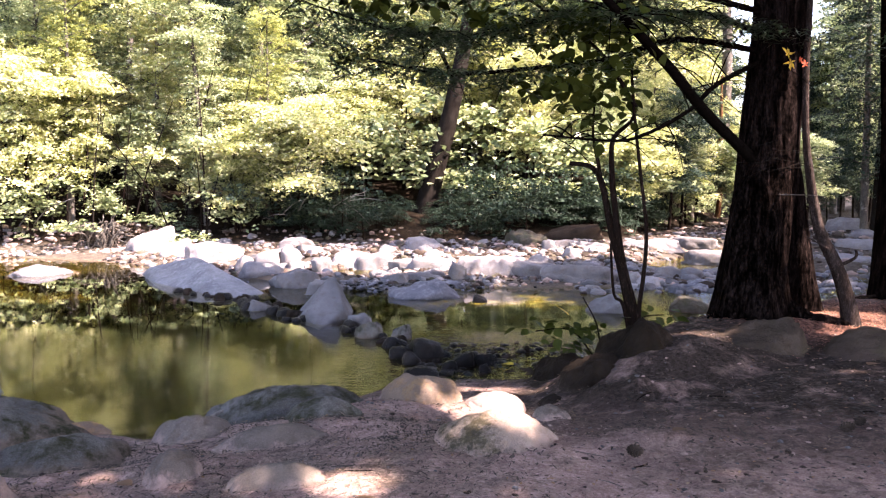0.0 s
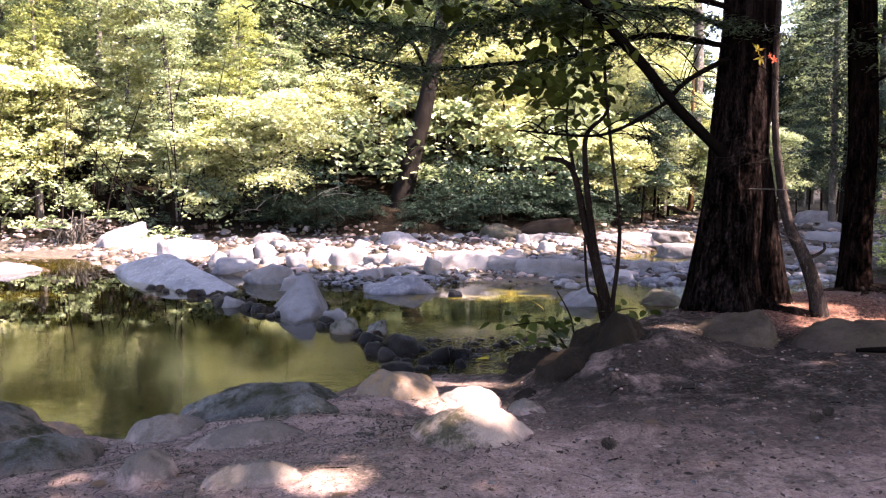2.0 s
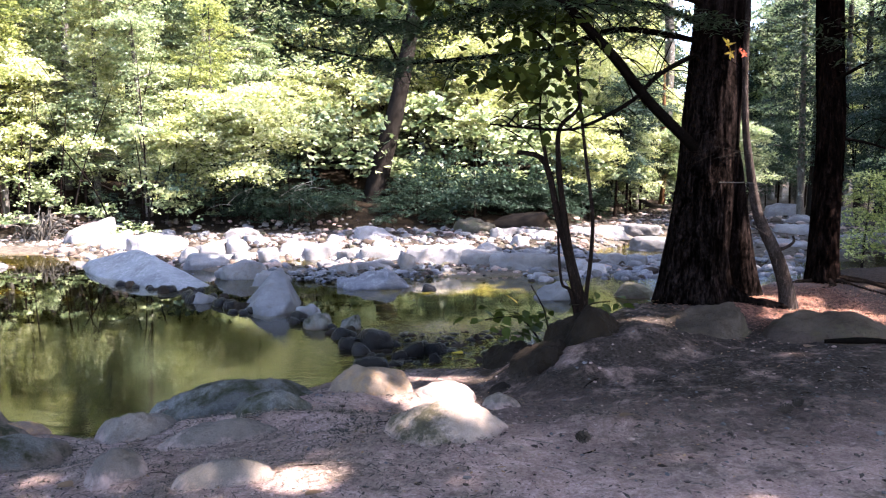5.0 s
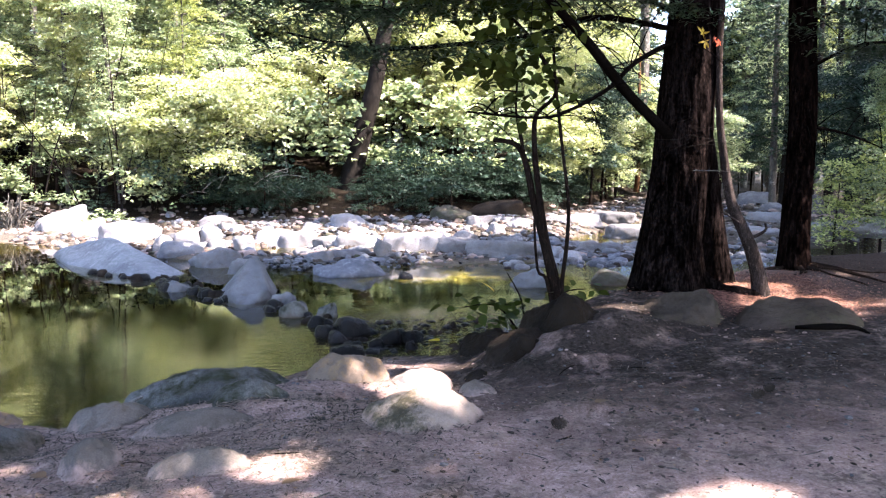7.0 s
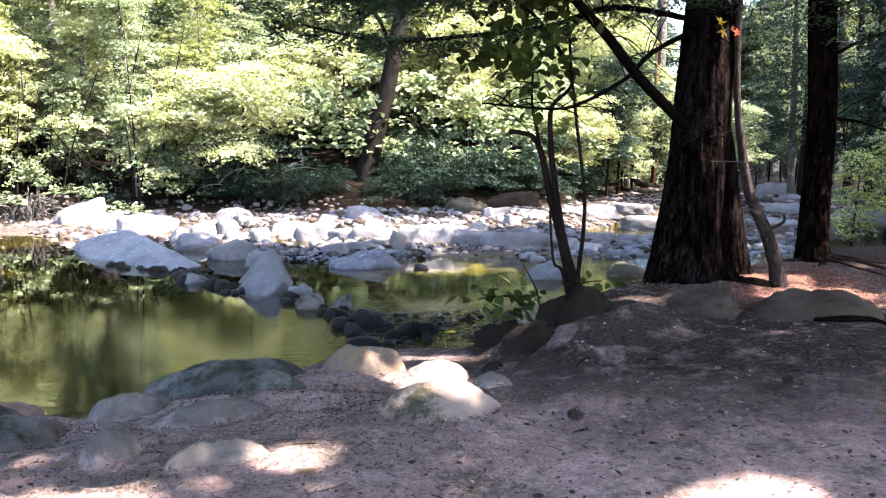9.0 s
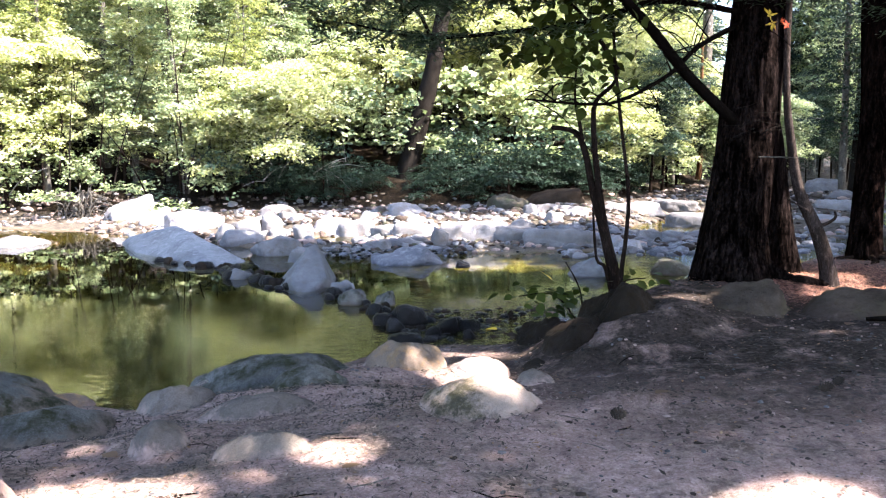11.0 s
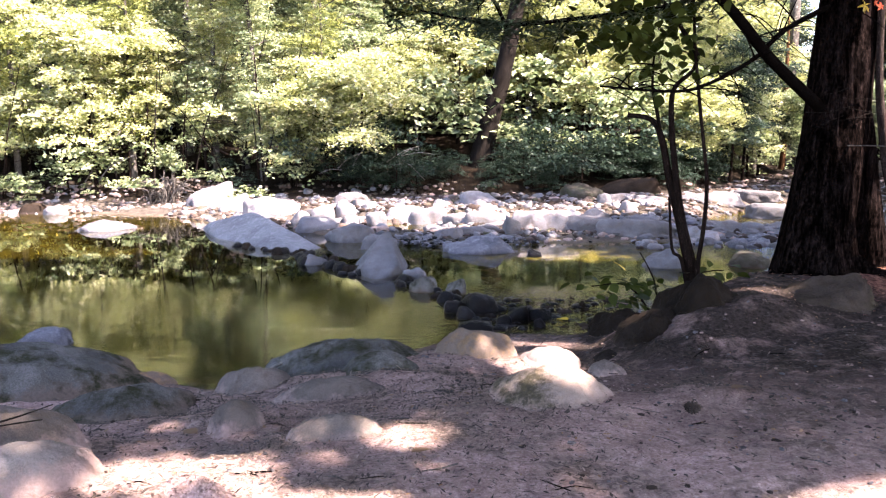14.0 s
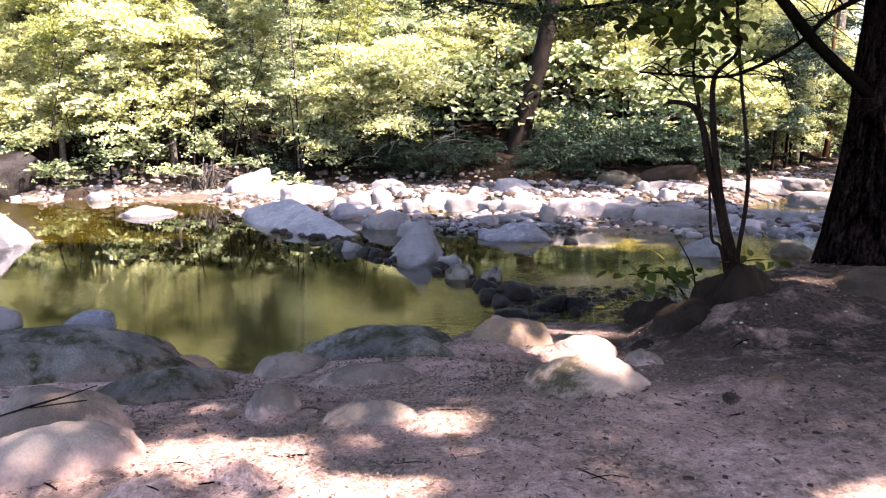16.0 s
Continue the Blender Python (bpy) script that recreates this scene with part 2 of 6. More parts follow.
def bark_material(name, dark, light, scale=1.0, stretch=0.16, lichen=None):
    """Furrowed bark: long broken ridges, flakes on them, fine grain."""
    m = Mat(name, 1.0, 0.0)
    ridge = m.noise(20 * scale, 7, 0.72, (1, 1, stretch), 0.5)
    flake = m.noise(46 * scale, 4, 0.7, (1, 1, 0.45), 0.4)
    height = m.mix(0.35, ridge, flake)
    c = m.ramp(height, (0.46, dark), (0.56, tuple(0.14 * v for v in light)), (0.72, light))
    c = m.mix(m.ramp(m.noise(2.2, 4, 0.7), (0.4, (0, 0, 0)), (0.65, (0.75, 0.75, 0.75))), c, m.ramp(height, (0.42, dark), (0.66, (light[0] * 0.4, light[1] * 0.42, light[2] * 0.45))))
    if lichen:
        c = m.mix(m.ramp(m.noise(4, 5, 0.7), (0.58, (0, 0, 0)), (0.68, (0.7, 0.7, 0.7))), c, lichen)
    c = m.mix(0.35, c, m.ramp(m.noise(70, 3, 0.7), (0.3, (0.15, 0.15, 0.15)), (0.7, (0.8, 0.8, 0.8))), "SOFT_LIGHT")
    m.color(c)
    n1 = m.bump(height, 0.9, 0.045 / scale)
    m.bump(m.noise(60 * scale, 3, 0.7), 0.4, 0.006, n1)
    return m.m


def leaf_material(name, *tones, trans=0.45, rough=0.5, spec=0.35):
    m = Mat(name, rough, spec)
    info = m.node("ShaderNodeNewGeometry")
    stops = [(i / max(1, len(tones) - 1), c) for i, c in enumerate(tones)]
    c = m.ramp(info.outputs["Random Per Island"], *stops)
    c = m.mix(0.75, c, m.ramp(m.noise(1.1, 4, 0.65), (0.34, (0.12, 0.16, 0.1)), (0.66, (0.86, 0.84, 0.78))), "SOFT_LIGHT")
    m.color(c)
    tr = m.node("ShaderNodeBsdfTranslucent")
    lighter = m.mix(1.0, c, (1.0, 1.05, 0.92), "MULTIPLY")
    m.link(lighter, tr.inputs[0])
    mx = m.node("ShaderNodeMixShader")
    mx.inputs[0].default_value = trans
    m.link(m.b.outputs[0], mx.inputs[1])
    m.link(tr.outputs[0], mx.inputs[2])
    m.link(mx.outputs[0], m.t.nodes["Material Output"].inputs[0])
    return m.m


ground_mat = ground_material()
# hemlock furrows near black: the trunks' shade is put into the bark colour
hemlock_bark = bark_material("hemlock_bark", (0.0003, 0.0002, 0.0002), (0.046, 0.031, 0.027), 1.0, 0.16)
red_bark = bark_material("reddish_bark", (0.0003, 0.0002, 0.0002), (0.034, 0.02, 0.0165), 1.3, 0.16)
root_bark = bark_material("root_bark", (0.012, 0.008, 0.006), (0.095, 0.06, 0.046), 1.6, 0.3)
orange_bark = bark_material("orange_bark", (0.08, 0.04, 0.02), (0.22, 0.12, 0.065), 1.2)
sapling_bark = bark_material("sapling_bark", (0.007, 0.005, 0.004), (0.075, 0.05, 0.04), 2.5, 0.3)
grey_bark = bark_material("grey_bark", (0.09, 0.08, 0.07), (0.24, 0.21, 0.185), 0.8, 0.25, lichen=(0.33, 0.31, 0.28))
# sapling bark lightened: sunlight on the leaning stem is put into the colour
stem_bark = bark_material("stem_bark", (0.012, 0.009, 0.0075), (0.17, 0.125, 0.11), 2.5, 0.3)
branch_bark = bark_material("branch_bark", (0.004, 0.003, 0.0026), (0.022, 0.0165, 0.0135), 3, 0.5)
leaf_sun = leaf_material("bright_leaves", (0.33, 0.345, 0.125), (0.45, 0.44, 0.215), (0.20, 0.235, 0.07), (0.56, 0.54, 0.38), (0.14, 0.17, 0.04), trans=0.42, rough=0.36, spec=0.6)
leaf_high = leaf_material("crown_leaves", (0.27, 0.29, 0.085), (0.39, 0.385, 0.15), (0.145, 0.175, 0.055), (0.07, 0.09, 0.03), trans=0.4, rough=0.5, spec=0.25)
leaf_mid = leaf_material("green_leaves", (0.095, 0.13, 0.068), (0.18, 0.225, 0.115), (0.34, 0.36, 0.21), (0.047, 0.072, 0.042), trans=0.4, rough=0.42, spec=0.4)
# leaves for plants in shade: the shade is put into the dark green
leaf_shade = leaf_material("shaded_leaves", (0.012, 0.022, 0.016), (0.029, 0.047, 0.034), (0.018, 0.031, 0.023), trans=0.3, spec=0.12)
needle = leaf_material("hemlock_needles", (0.016, 0.033, 0.018), (0.027, 0.05, 0.026), (0.04, 0.064, 0.032), trans=0.25)
leaf_near = leaf_material("sapling_leaves", (0.016, 0.024, 0.004), (0.032, 0.042, 0.008), (0.024, 0.033, 0.006), trans=0.35, rough=0.6, spec=0.1)
leaf_dry = leaf_material("dry_leaves", (0.16, 0.08, 0.04), (0.24, 0.13, 0.07), (0.11, 0.06, 0.035), (0.30, 0.20, 0.13), trans=0.1, rough=0.8)
litter_mat = leaf_material("needle_litter", (0.06, 0.041, 0.034), (0.13, 0.092, 0.077), (0.20, 0.15, 0.13), (0.035, 0.024, 0.02), trans=0.05, rough=0.9)

# darker copy of the grey bark, with shade put into its colour
shade_bark = bark_material("shaded_grey_bark", (0.012, 0.010, 0.0085), (0.055, 0.045, 0.038), 0.8, 0.25)
silver_bark = bark_material("silver_bark", (0.03, 0.027, 0.024), (0.12, 0.105, 0.092), 0.8, 0.25)
bleached = bark_material("bleached_wood", (0.18, 0.165, 0.15), (0.36, 0.33, 0.30), 2, 0.4)
yellow_leaf = leaf_material("yellow_leaf", (0.55, 0.36, 0.03), (0.5, 0.3, 0.02))
red_leaf = leaf_material("red_leaf", (0.55, 0.06, 0.02), (0.5, 0.08, 0.02))
red_litter = leaf_material("red_needle_litter", (0.20, 0.085, 0.055), (0.34, 0.17, 0.12), (0.12, 0.05, 0.035), trans=0.05, rough=0.9)
dark_litter = leaf_material("bark_scraps", (0.018, 0.012, 0.01), (0.05, 0.034, 0.027), (0.03, 0.02, 0.017), trans=0.0, rough=0.9)


def water_material():
    m = Mat("stream_water", 0.0, 0.5)
    m.b.inputs["Base Color"].default_value = (0.74, 0.66, 0.38, 1)
    m.b.inputs["Transmission Weight"].default_value = 1.0
    m.b.inputs["IOR"].default_value = 1.37
    calm = m.noise(1.5, 1, 0.4, (0.9, 2.3, 1), 0.4)
    fine = m.noise(9, 1, 0.5, (0.6, 2, 1))
    n1 = m.bump(calm, 0.017, 0.05)
    # quicker water right of the stone line
    sep = m.node("ShaderNodeSeparateXYZ")
    m.link(m.pos, sep.inputs[0])
    fast = m.node("ShaderNodeMapRange")
    for k, v in (("From Min", -1.5), ("From Max", 1.5), ("To Min", 0.0006), ("To Max", 0.01)):
        fast.inputs[k].default_value = v
    m.link(sep.outputs[0], fast.inputs["Value"])
    n = m.node("ShaderNodeBump", Distance=0.15)
    near = m.node("ShaderNodeMapRange")
    for k, v in (("From Min", 11.2), ("From Max", 9.6), ("To Min", 0.0), ("To Max", 26.0)):
        near.inputs[k].default_value = v
    m.link(sep.outputs[1], near.inputs["Value"])
    boost = m.node("ShaderNodeMath")
    boost.operation = "MULTIPLY_ADD"
    m.link(near.outputs[0], boost.inputs[0])
    m.link(fast.outputs[0], boost.inputs[1])
    m.link(fast.outputs[0], boost.inputs[2])
    rapid = m.node("ShaderNodeMapRange")
    for k, v in (("From Min", 3.4), ("From Max", 4.8), ("To Min", 0.0), ("To Max", 0.3)):
        rapid.inputs[k].default_value = v
    m.link(sep.outputs[0], rapid.inputs["Value"])
    chop = m.node("ShaderNodeMath")
    chop.operation = "ADD"
    m.link(boost.outputs[0], chop.inputs[0])
    m.link(rapid.outputs[0], chop.inputs[1])
    m.link(chop.outputs[0], n.inputs["Strength"])
    m.link(fine, n.inputs["Height"])
    m.link(n1, n.inputs["Normal"])
    m.link(n.outputs[0], m.b.inputs["Normal"])
    return m.m


water_mat = water_material()

# ---- mesh helpers ----


def mesh_of(name, verts, faces, mat, smooth=True):
    me = bpy.data.meshes.new(name)
    me.from_pydata([tuple(v) for v in verts], [], faces)
    if smooth:
        me.polygons.foreach_set("use_smooth", [True] * len(me.polygons))
    me.materials.append(mat)
    me.update()
    return me


def quads_mesh(name, quads, mat):
    """quads: an array n x 4 x 3; each becomes a face of its own."""
    q = np.asarray(quads, float)
    n = len(q)
    me = bpy.data.meshes.new(name)
    me.vertices.add(4 * n)
    me.vertices.foreach_set("co", q.reshape(-1))
    me.loops.add(4 * n)
    me.loops.foreach_set("vertex_index", np.arange(4 * n))
    me.polygons.add(n)
    me.polygons.foreach_set("loop_start", np.arange(0, 4 * n, 4))
    me.materials.append(mat)
    me.update(calc_edges=True)
    return me


def part(name, me, parent, label=""):
    ob = new(name, me)
    ob.parent = parent
    if label:
        tagged(ob, label)
    return ob


def smooth01(v):
    v = min(1.0, max(0.0, v))
    return v * v * (3 - 2 * v)


def tube(points, radii, sides=8, rough=0.0, seed=0, cap=True):
    """Vertices and faces of a tapering limb through the points, smoothed between them."""
    pts = [Vector(p) for p in points]
    fine, rad = [], []
    for i in range(len(pts) - 1):
        p0, p1, p2, p3 = pts[max(0, i - 1)], pts[i], pts[i + 1], pts[min(len(pts) - 1, i + 2)]
        steps = 4
        for s in range(steps):
            u = s / steps
            fine.append(0.5 * ((2 * p1) + (p2 - p0) * u + (2 * p0 - 5 * p1 + 4 * p2 - p3) * u * u + (3 * p1 - p0 - 3 * p2 + p3) * u ** 3))
            rad.append(radii[i] + (radii[i + 1] - radii[i]) * u)
    fine.append(pts[-1])
    rad.append(radii[-1])
    verts, faces = [], []
    side = None
    for i, (p, r) in enumerate(zip(fine, rad)):
        d = (fine[min(i + 1, len(fine) - 1)] - fine[max(i - 1, 0)]).normalized()
        side = (side - d * side.dot(d)).normalized() if side else d.orthogonal().normalized()
        other = d.cross(side)
        for k in range(sides):
            a = 2 * math.pi * k / sides
            out = math.cos(a) * side + math.sin(a) * other
            w = r * (1 + rough * noise.noise(Vector((out.x * 2 + seed, out.y * 2, p.z * 0.9 + out.z))))
            verts.append(p + out * w)
    for i in range(len(fine) - 1):
        for k in range(sides):
            a, b = i * sides + k, i * sides + (k + 1) % sides
            faces.append((a, b, b + sides, a + sides))
    if cap:
        faces.append(tuple(range(len(verts) - sides, len(verts))))
    return verts, faces


def join(*meshes):
    verts, faces = [], []
    for v, f in meshes:
        n = len(verts)
        verts += list(v)
        faces += [tuple(i + n for i in face) for face in f]
    return verts, faces


def leaf_quads(rng, centers, axis_len, width, flat=0.5, droop=0.2, face=(0, 0, 1)):
    """Pointed leaves at the centers, their faces mostly turned up where flat is high."""
    n = len(centers)
    ang = rng.uniform(0, 2 * np.pi, n)
    along = np.stack([np.cos(ang), np.sin(ang), rng.normal(-droop, 0.35, n)], 1)
    along /= np.linalg.norm(along, axis=1)[:, None]
    up = rng.normal(0, 1, (n, 3)) * (1 - flat)
    up += np.asarray(face) * flat * 1.6
    side = np.cross(up, along)
    side /= np.linalg.norm(side, axis=1)[:, None] + 1e-9
    size = axis_len * rng.uniform(0.6, 1.3, n)[:, None]
    half = side * size * width * 0.5
    fold = np.cross(along, side) * size * 0.06
    a, b = centers - along * size * 0.5, centers + along * size * 0.5
    mid = centers - along * size * 0.06
    return np.stack([a, mid + half + fold, b, mid - half + fold], 1)


def clumps(rng, blobs, n_clumps, per, spread, thick=0.35):
    """Leaf centers in flattened sprays that sit towards the outside of the ellipsoids (x, y, z, rx, ry, rz)."""
    blobs = np.asarray(blobs, float)
    vol = blobs[:, 3] * blobs[:, 4] * blobs[:, 5]
    pick = rng.choice(len(blobs), n_clumps, p=vol / vol.sum())
    d = rng.normal(0, 1, (n_clumps, 3))
    d /= np.linalg.norm(d, axis=1)[:, None]
    d[:, 2] = np.where(rng.random(n_clumps) < 0.75, np.abs(d[:, 2]), d[:, 2])
    r = rng.uniform(0.25, 1.0, n_clumps)[:, None] ** 0.5
    c = blobs[pick, :3] + d * r * blobs[pick, 3:]
    off = rng.normal(0, 1, (n_clumps, per, 3)) * np.array([spread, spread, spread * thick])
    off[:, :, 2] -= 0.35 * (off[:, :, 0] ** 2 + off[:, :, 1] ** 2) / max(spread, 0.01) * 0.4
    return (c[:, None] + off).reshape(-1, 3), c

# ---- the ground: one sheet with banks, stream bed and gravel bar ----


NEAR_X = (-60, -30, -8, -5, -3.2, -2.2, -1.2, -0.4, 0.3, 0.9, 1.6, 2.6, 4, 6, 9, 14, 40, 80)
NEAR_Y = (4, 5.5, 6.8, 6.9, 6.3, 6.3, 7.2, 8.1, 8.3, 8.2, 8.7, 9.6, 10.6, 11.8, 13.2, 16, 40, 80)
FAR_X = (-60, -30, -20, -14, -11, -9, 0, 6, 9, 14, 22, 60)
FAR_Y = (6, 15, 20, 22.3, 22.6, 23.0, 23.6, 25.5, 30, 40, 52, 120)
BAR_X = (-12, -9, -6.5, -4.5, -2.2, -0.5, 2, 4, 7, 12, 30)
BAR_Y = (21.5, 20.5, 18.5, 17.4, 15.6, 15.0, 15.4, 15.6, 15.6, 18, 36)


# humps of packed dirt and buried rock: x, y, height, half length, half width
HUMPS = [(1.44, 5.85, 0.14, 0.40, 0.20), (1.23, 4.6, 0.07, 0.26, 0.16), (-1.62, 2.92, 0.12, 0.20, 0.14), (-1.45, 3.12, 0.09, 0.14, 0.10),
         (-1.28, 3.14, 0.10, 0.10, 0.09), (0.76, 5.3, 0.05, 0.3, 0.2), (-1.8, 4.6, 0.05, 0.5, 0.25), (2.3, 6.6, 0.07, 0.45, 0.25), (-0.55, 5.2, 0.06, 0.4, 0.2)]


APRONS = []
# pools between the bar's stones: x, y, half length, half width, turn
POOLS = [(-1.9, 17.7, 1.3, 0.8, 10), (-4.2, 19.0, 1.0, 0.5, 0), (6.2, 19.3, 1.2, 2.0, -30), (8.2, 22.6, 1.2, 2.4, -30)]


def ground_z(x, y):
    s = float(np.interp(x, NEAR_X, NEAR_Y)) - y
    wob = 0.05 * noise.noise(Vector((x * 0.7, y * 0.7, 0))) + 0.018 * noise.noise(Vector((x * 2.6, y * 2.6, 5)))
    if s > 0:
        left = float(np.interp(s, (0, 0.4, 1.0, 2.2, 3.6, 5.0), (-0.64, -0.55, -0.46, -0.28, -0.09, 0.0)))
        path = float(np.interp(s, (0, 0.4, 1.0, 2.4, 3.7, 5.0), (-0.64, -0.55, -0.46, -0.30, -0.09, 0.0)))
        left += (path - left) * smooth01((x + 1.2) / 0.9)
        right = float(np.interp(s, (0, 0.7, 1.6, 2.4, 3.3, 4.5), (-0.62, -0.3, 0.08, 0.07, -0.06, 0.0)))
        z = left + (right - left) * smooth01((x - 0.7) / 1.8) * (1 - 0.75 * smooth01((4.8 - y) / 2)) + wob * smooth01(s)
        if y < 8:
            for hx, hy, hh, ha, hb in HUMPS:
                r2 = ((x - hx) / ha) ** 2 + ((y - hy) / hb) ** 2
                if r2 < 6:
                    z += hh * math.exp(-r2) * (1 + 0.5 * noise.noise(Vector((x * 7, y * 7, 3))))
        if y < 8.5:
            z += 0.016 * noise.noise(Vector((x * 8, y * 8, 1))) + 0.007 * noise.noise(Vector((x * 21, y * 21, 4)))
            for ax, ay, ca, sa, aw, ad, ah in APRONS:     # dirt drifted against the rocks
                dx, dy = x - ax, y - ay
                if abs(dx) + abs(dy) < 2.0:
                    r2 = ((dx * ca + dy * sa) / aw) ** 2 + ((dy * ca - dx * sa) / ad) ** 2
                    if r2 < 4:
                        z += ah * smooth01((2 - r2 ** 0.5) / 1.2)
        if y < 0:
            z += 0.03 * -y
        if x > 12:
            z += 0.03 * (x - 12)
        return z
    deep = 0.75 if x < -0.5 else 0.75 - 0.5 * smooth01((x + 0.5) / 2)
    z = -0.62 - deep * smooth01(-s / 3.0) + wob
    b = y - float(np.interp(x, BAR_X, BAR_Y))
    if b > -2.5:
        bar = -1.1 + 0.58 * smooth01((b + 2.5) / 2.9) + 0.2 * smooth01((b - 0.4) / 4) + 0.12 * noise.noise(Vector((x * 0.9, y * 0.9, 2)))
        bar -= 0.35 * smooth01((x - 3) / 3) * smooth01((22 - y) / 4) * max(0.0, noise.noise(Vector((x * 0.35, y * 0.35, 9))) + 0.3)
        for px, py, pa, pb, turn in POOLS:
            dx, dy, c, s_ = x - px, y - py, math.cos(radians(turn)), math.sin(radians(turn))
            r2 = ((dx * c + dy * s_) / pa) ** 2 + ((dy * c - dx * s_) / pb) ** 2
            if r2 < 3:
                bar -= 0.42 * math.exp(-r2 * r2)
        z = max(z, bar)
    f = y - float(np.interp(x, FAR_X, FAR_Y))
    if f > -1.0:
        up = -0.55 + 0.75 * smooth01((f + 1.0) / 2.0) + 1.3 * smooth01(f / 6) + 0.03 * min(max(0.0, f - 2), 30) + 2 * wob
        if f > 25:
            up += (0.02 + 0.26 * smooth01((6 - x) / 10)) * (min(f, 90) - 25)
        z = max(z, up)
    return z


def spread_lines(low, high, step, far, grow=1.16):
    mid = list(np.arange(low, high + 1e-6, step))
    a, d = [], step
    v = low
    while v > -far:
        d *= grow
        v -= d
        a.append(v)
    b, d, v = [], step, high
    while v < far:
        d *= grow
        v += d
        b.append(v)
    return a[::-1] + mid + b


def make_ground():
    xs = spread_lines(-4.6, 5.4, 0.045, 900)
    ys = spread_lines(2.2, 9.0, 0.045, 900, 1.05)
    verts = [(x, y, ground_z(x, y)) for y in ys for x in xs]
    n = len(xs)
    faces = [(j * n + i, j * n + i + 1, (j + 1) * n + i + 1, (j + 1) * n + i) for j in range(len(ys) - 1) for i in range(n - 1)]
    ob = new("ground", mesh_of("ground", verts, faces, ground_mat))
    return tagged(ob, "trodden brown dirt bank, stream bed and gravel bar", "ground", kind="structure")



def make_water():
    xs, ys = np.linspace(-60, 70, 40), np.linspace(4, 75, 30)
    verts = [(x, y, -0.6) for y in ys for x in xs]
    n = len(xs)
    faces = [(j * n + i, j * n + i + 1, (j + 1) * n + i + 1, (j + 1) * n + i) for j in range(len(ys) - 1) for i in range(n - 1)]
    ob = new("water", mesh_of("water", verts, faces, water_mat))
    ob.visible_shadow = False
    return tagged(ob, "calm clear brown-green stream water with faint ripples", "water", kind="structure")


make_water()

# ---- rocks ----


UNIT = {}


def unit_sphere(sub):
    """Directions and triangles of an icosphere, made once for each fineness."""
    if sub not in UNIT:
        bm = bmesh.new()
        bmesh.ops.create_icosphere(bm, subdivisions=sub, radius=1)
        bm.verts.ensure_lookup_table()
        UNIT[sub] = (np.array([v.co[:] for v in bm.verts]), [tuple(v.index for v in f.verts) for f in bm.faces])
        bm.free()
    return UNIT[sub]


def hull(planes, sub, sharp):
    """A rock bounded by split faces (nx, ny, nz, distance), its edges worn round: the sharper, the crisper."""
    d, tri = unit_sphere(sub)
    n = np.array([p[:3] for p in planes], float)
    ln = np.linalg.norm(n, axis=1)
    c = np.array([p[3] for p in planes], float) / ln
    k = np.maximum(0.0, d @ (n / ln[:, None]).T) / c
    r = (k ** sharp).sum(1) ** (-1.0 / sharp)
    return d * r[:, None], tri


def weather(p, size, seed, deep):
    """Hollows, ledges and chipping of a rock's skin, moved along the way out from its middle."""
    o = Vector((seed * 3.7, seed * 1.3, seed * 0.7))
    out = []
    for v in p:
        q = Vector(v) / size
        m = 0.10 * noise.noise(q * 2.3 + o) + 0.05 * noise.noise(q * 5.1 + o) + 0.028 * noise.noise(q * 11 - o)
        step = noise.noise(Vector((q.x * 1.2, q.y * 1.2, q.z * 6)) + o)
        m -= 0.05 * max(0.0, 1 - abs(step) / 0.14) + 0.04 * max(0.0, 1 - abs(noise.noise(q * 2.6 - o)) / 0.08)
        out.append(1 + deep * m)
    return np.asarray(p) * np.array(out)[:, None]


def rock_mesh(name, seed, w, d, h, mat, angular=0.3, sub=3, bury=0.45, sunk=0.0, planes=None):
    """A weathered rock w x d and h above its base; sunk: the share of its height that lies under the dirt."""
    rng = random.Random(seed)
    if planes is None:
        turn = Matrix.Rotation(rng.uniform(-0.5, 0.5), 3, "X") @ Matrix.Rotation(rng.uniform(-0.4, 0.4), 3, "Y") @ Matrix.Rotation(rng.uniform(-0.6, 0.6), 3, "Z")
        planes = []
        for ax in ((1, 0, 0), (-1, 0, 0), (0, 1, 0), (0, -1, 0), (0, 0, 1), (0, 0, -1)):
            n = turn @ Vector(ax)
            planes.append((*n, rng.uniform(0.72, 1.0)))
        for _ in range(7):
            n = Vector((rng.gauss(0, 1), rng.gauss(0, 1), rng.gauss(0.25, 0.8))).normalized()
            planes.append((*n, rng.uniform(0.82, 1.12)))
    sharp = (2.9 if sunk else 3.2) + 15 * angular ** 1.4
    p, tri = hull(planes, sub, sharp)
    p = weather(p, 1.0, seed, (0.6 if sunk else 0.8) + 0.5 * angular)
    top = p[:, 2].max()
    z = p[:, 2] / top
    level = z * (1 + sunk) - sunk
    ring = p[level > -0.12] if sunk else p
    mx, my = (ring[:, 0].max() + ring[:, 0].min()) / 2, (ring[:, 1].max() + ring[:, 1].min()) / 2
    hx, hy = (ring[:, 0].max() - ring[:, 0].min()) / 2, (ring[:, 1].max() - ring[:, 1].min()) / 2
    v = np.stack([(p[:, 0] - mx) / hx * w / 2, (p[:, 1] - my) / hy * d / 2, np.where(level > 0, h * level, max(bury * h, 0.08) * level)], 1)
    return mesh_of(name, v, tri, mat)


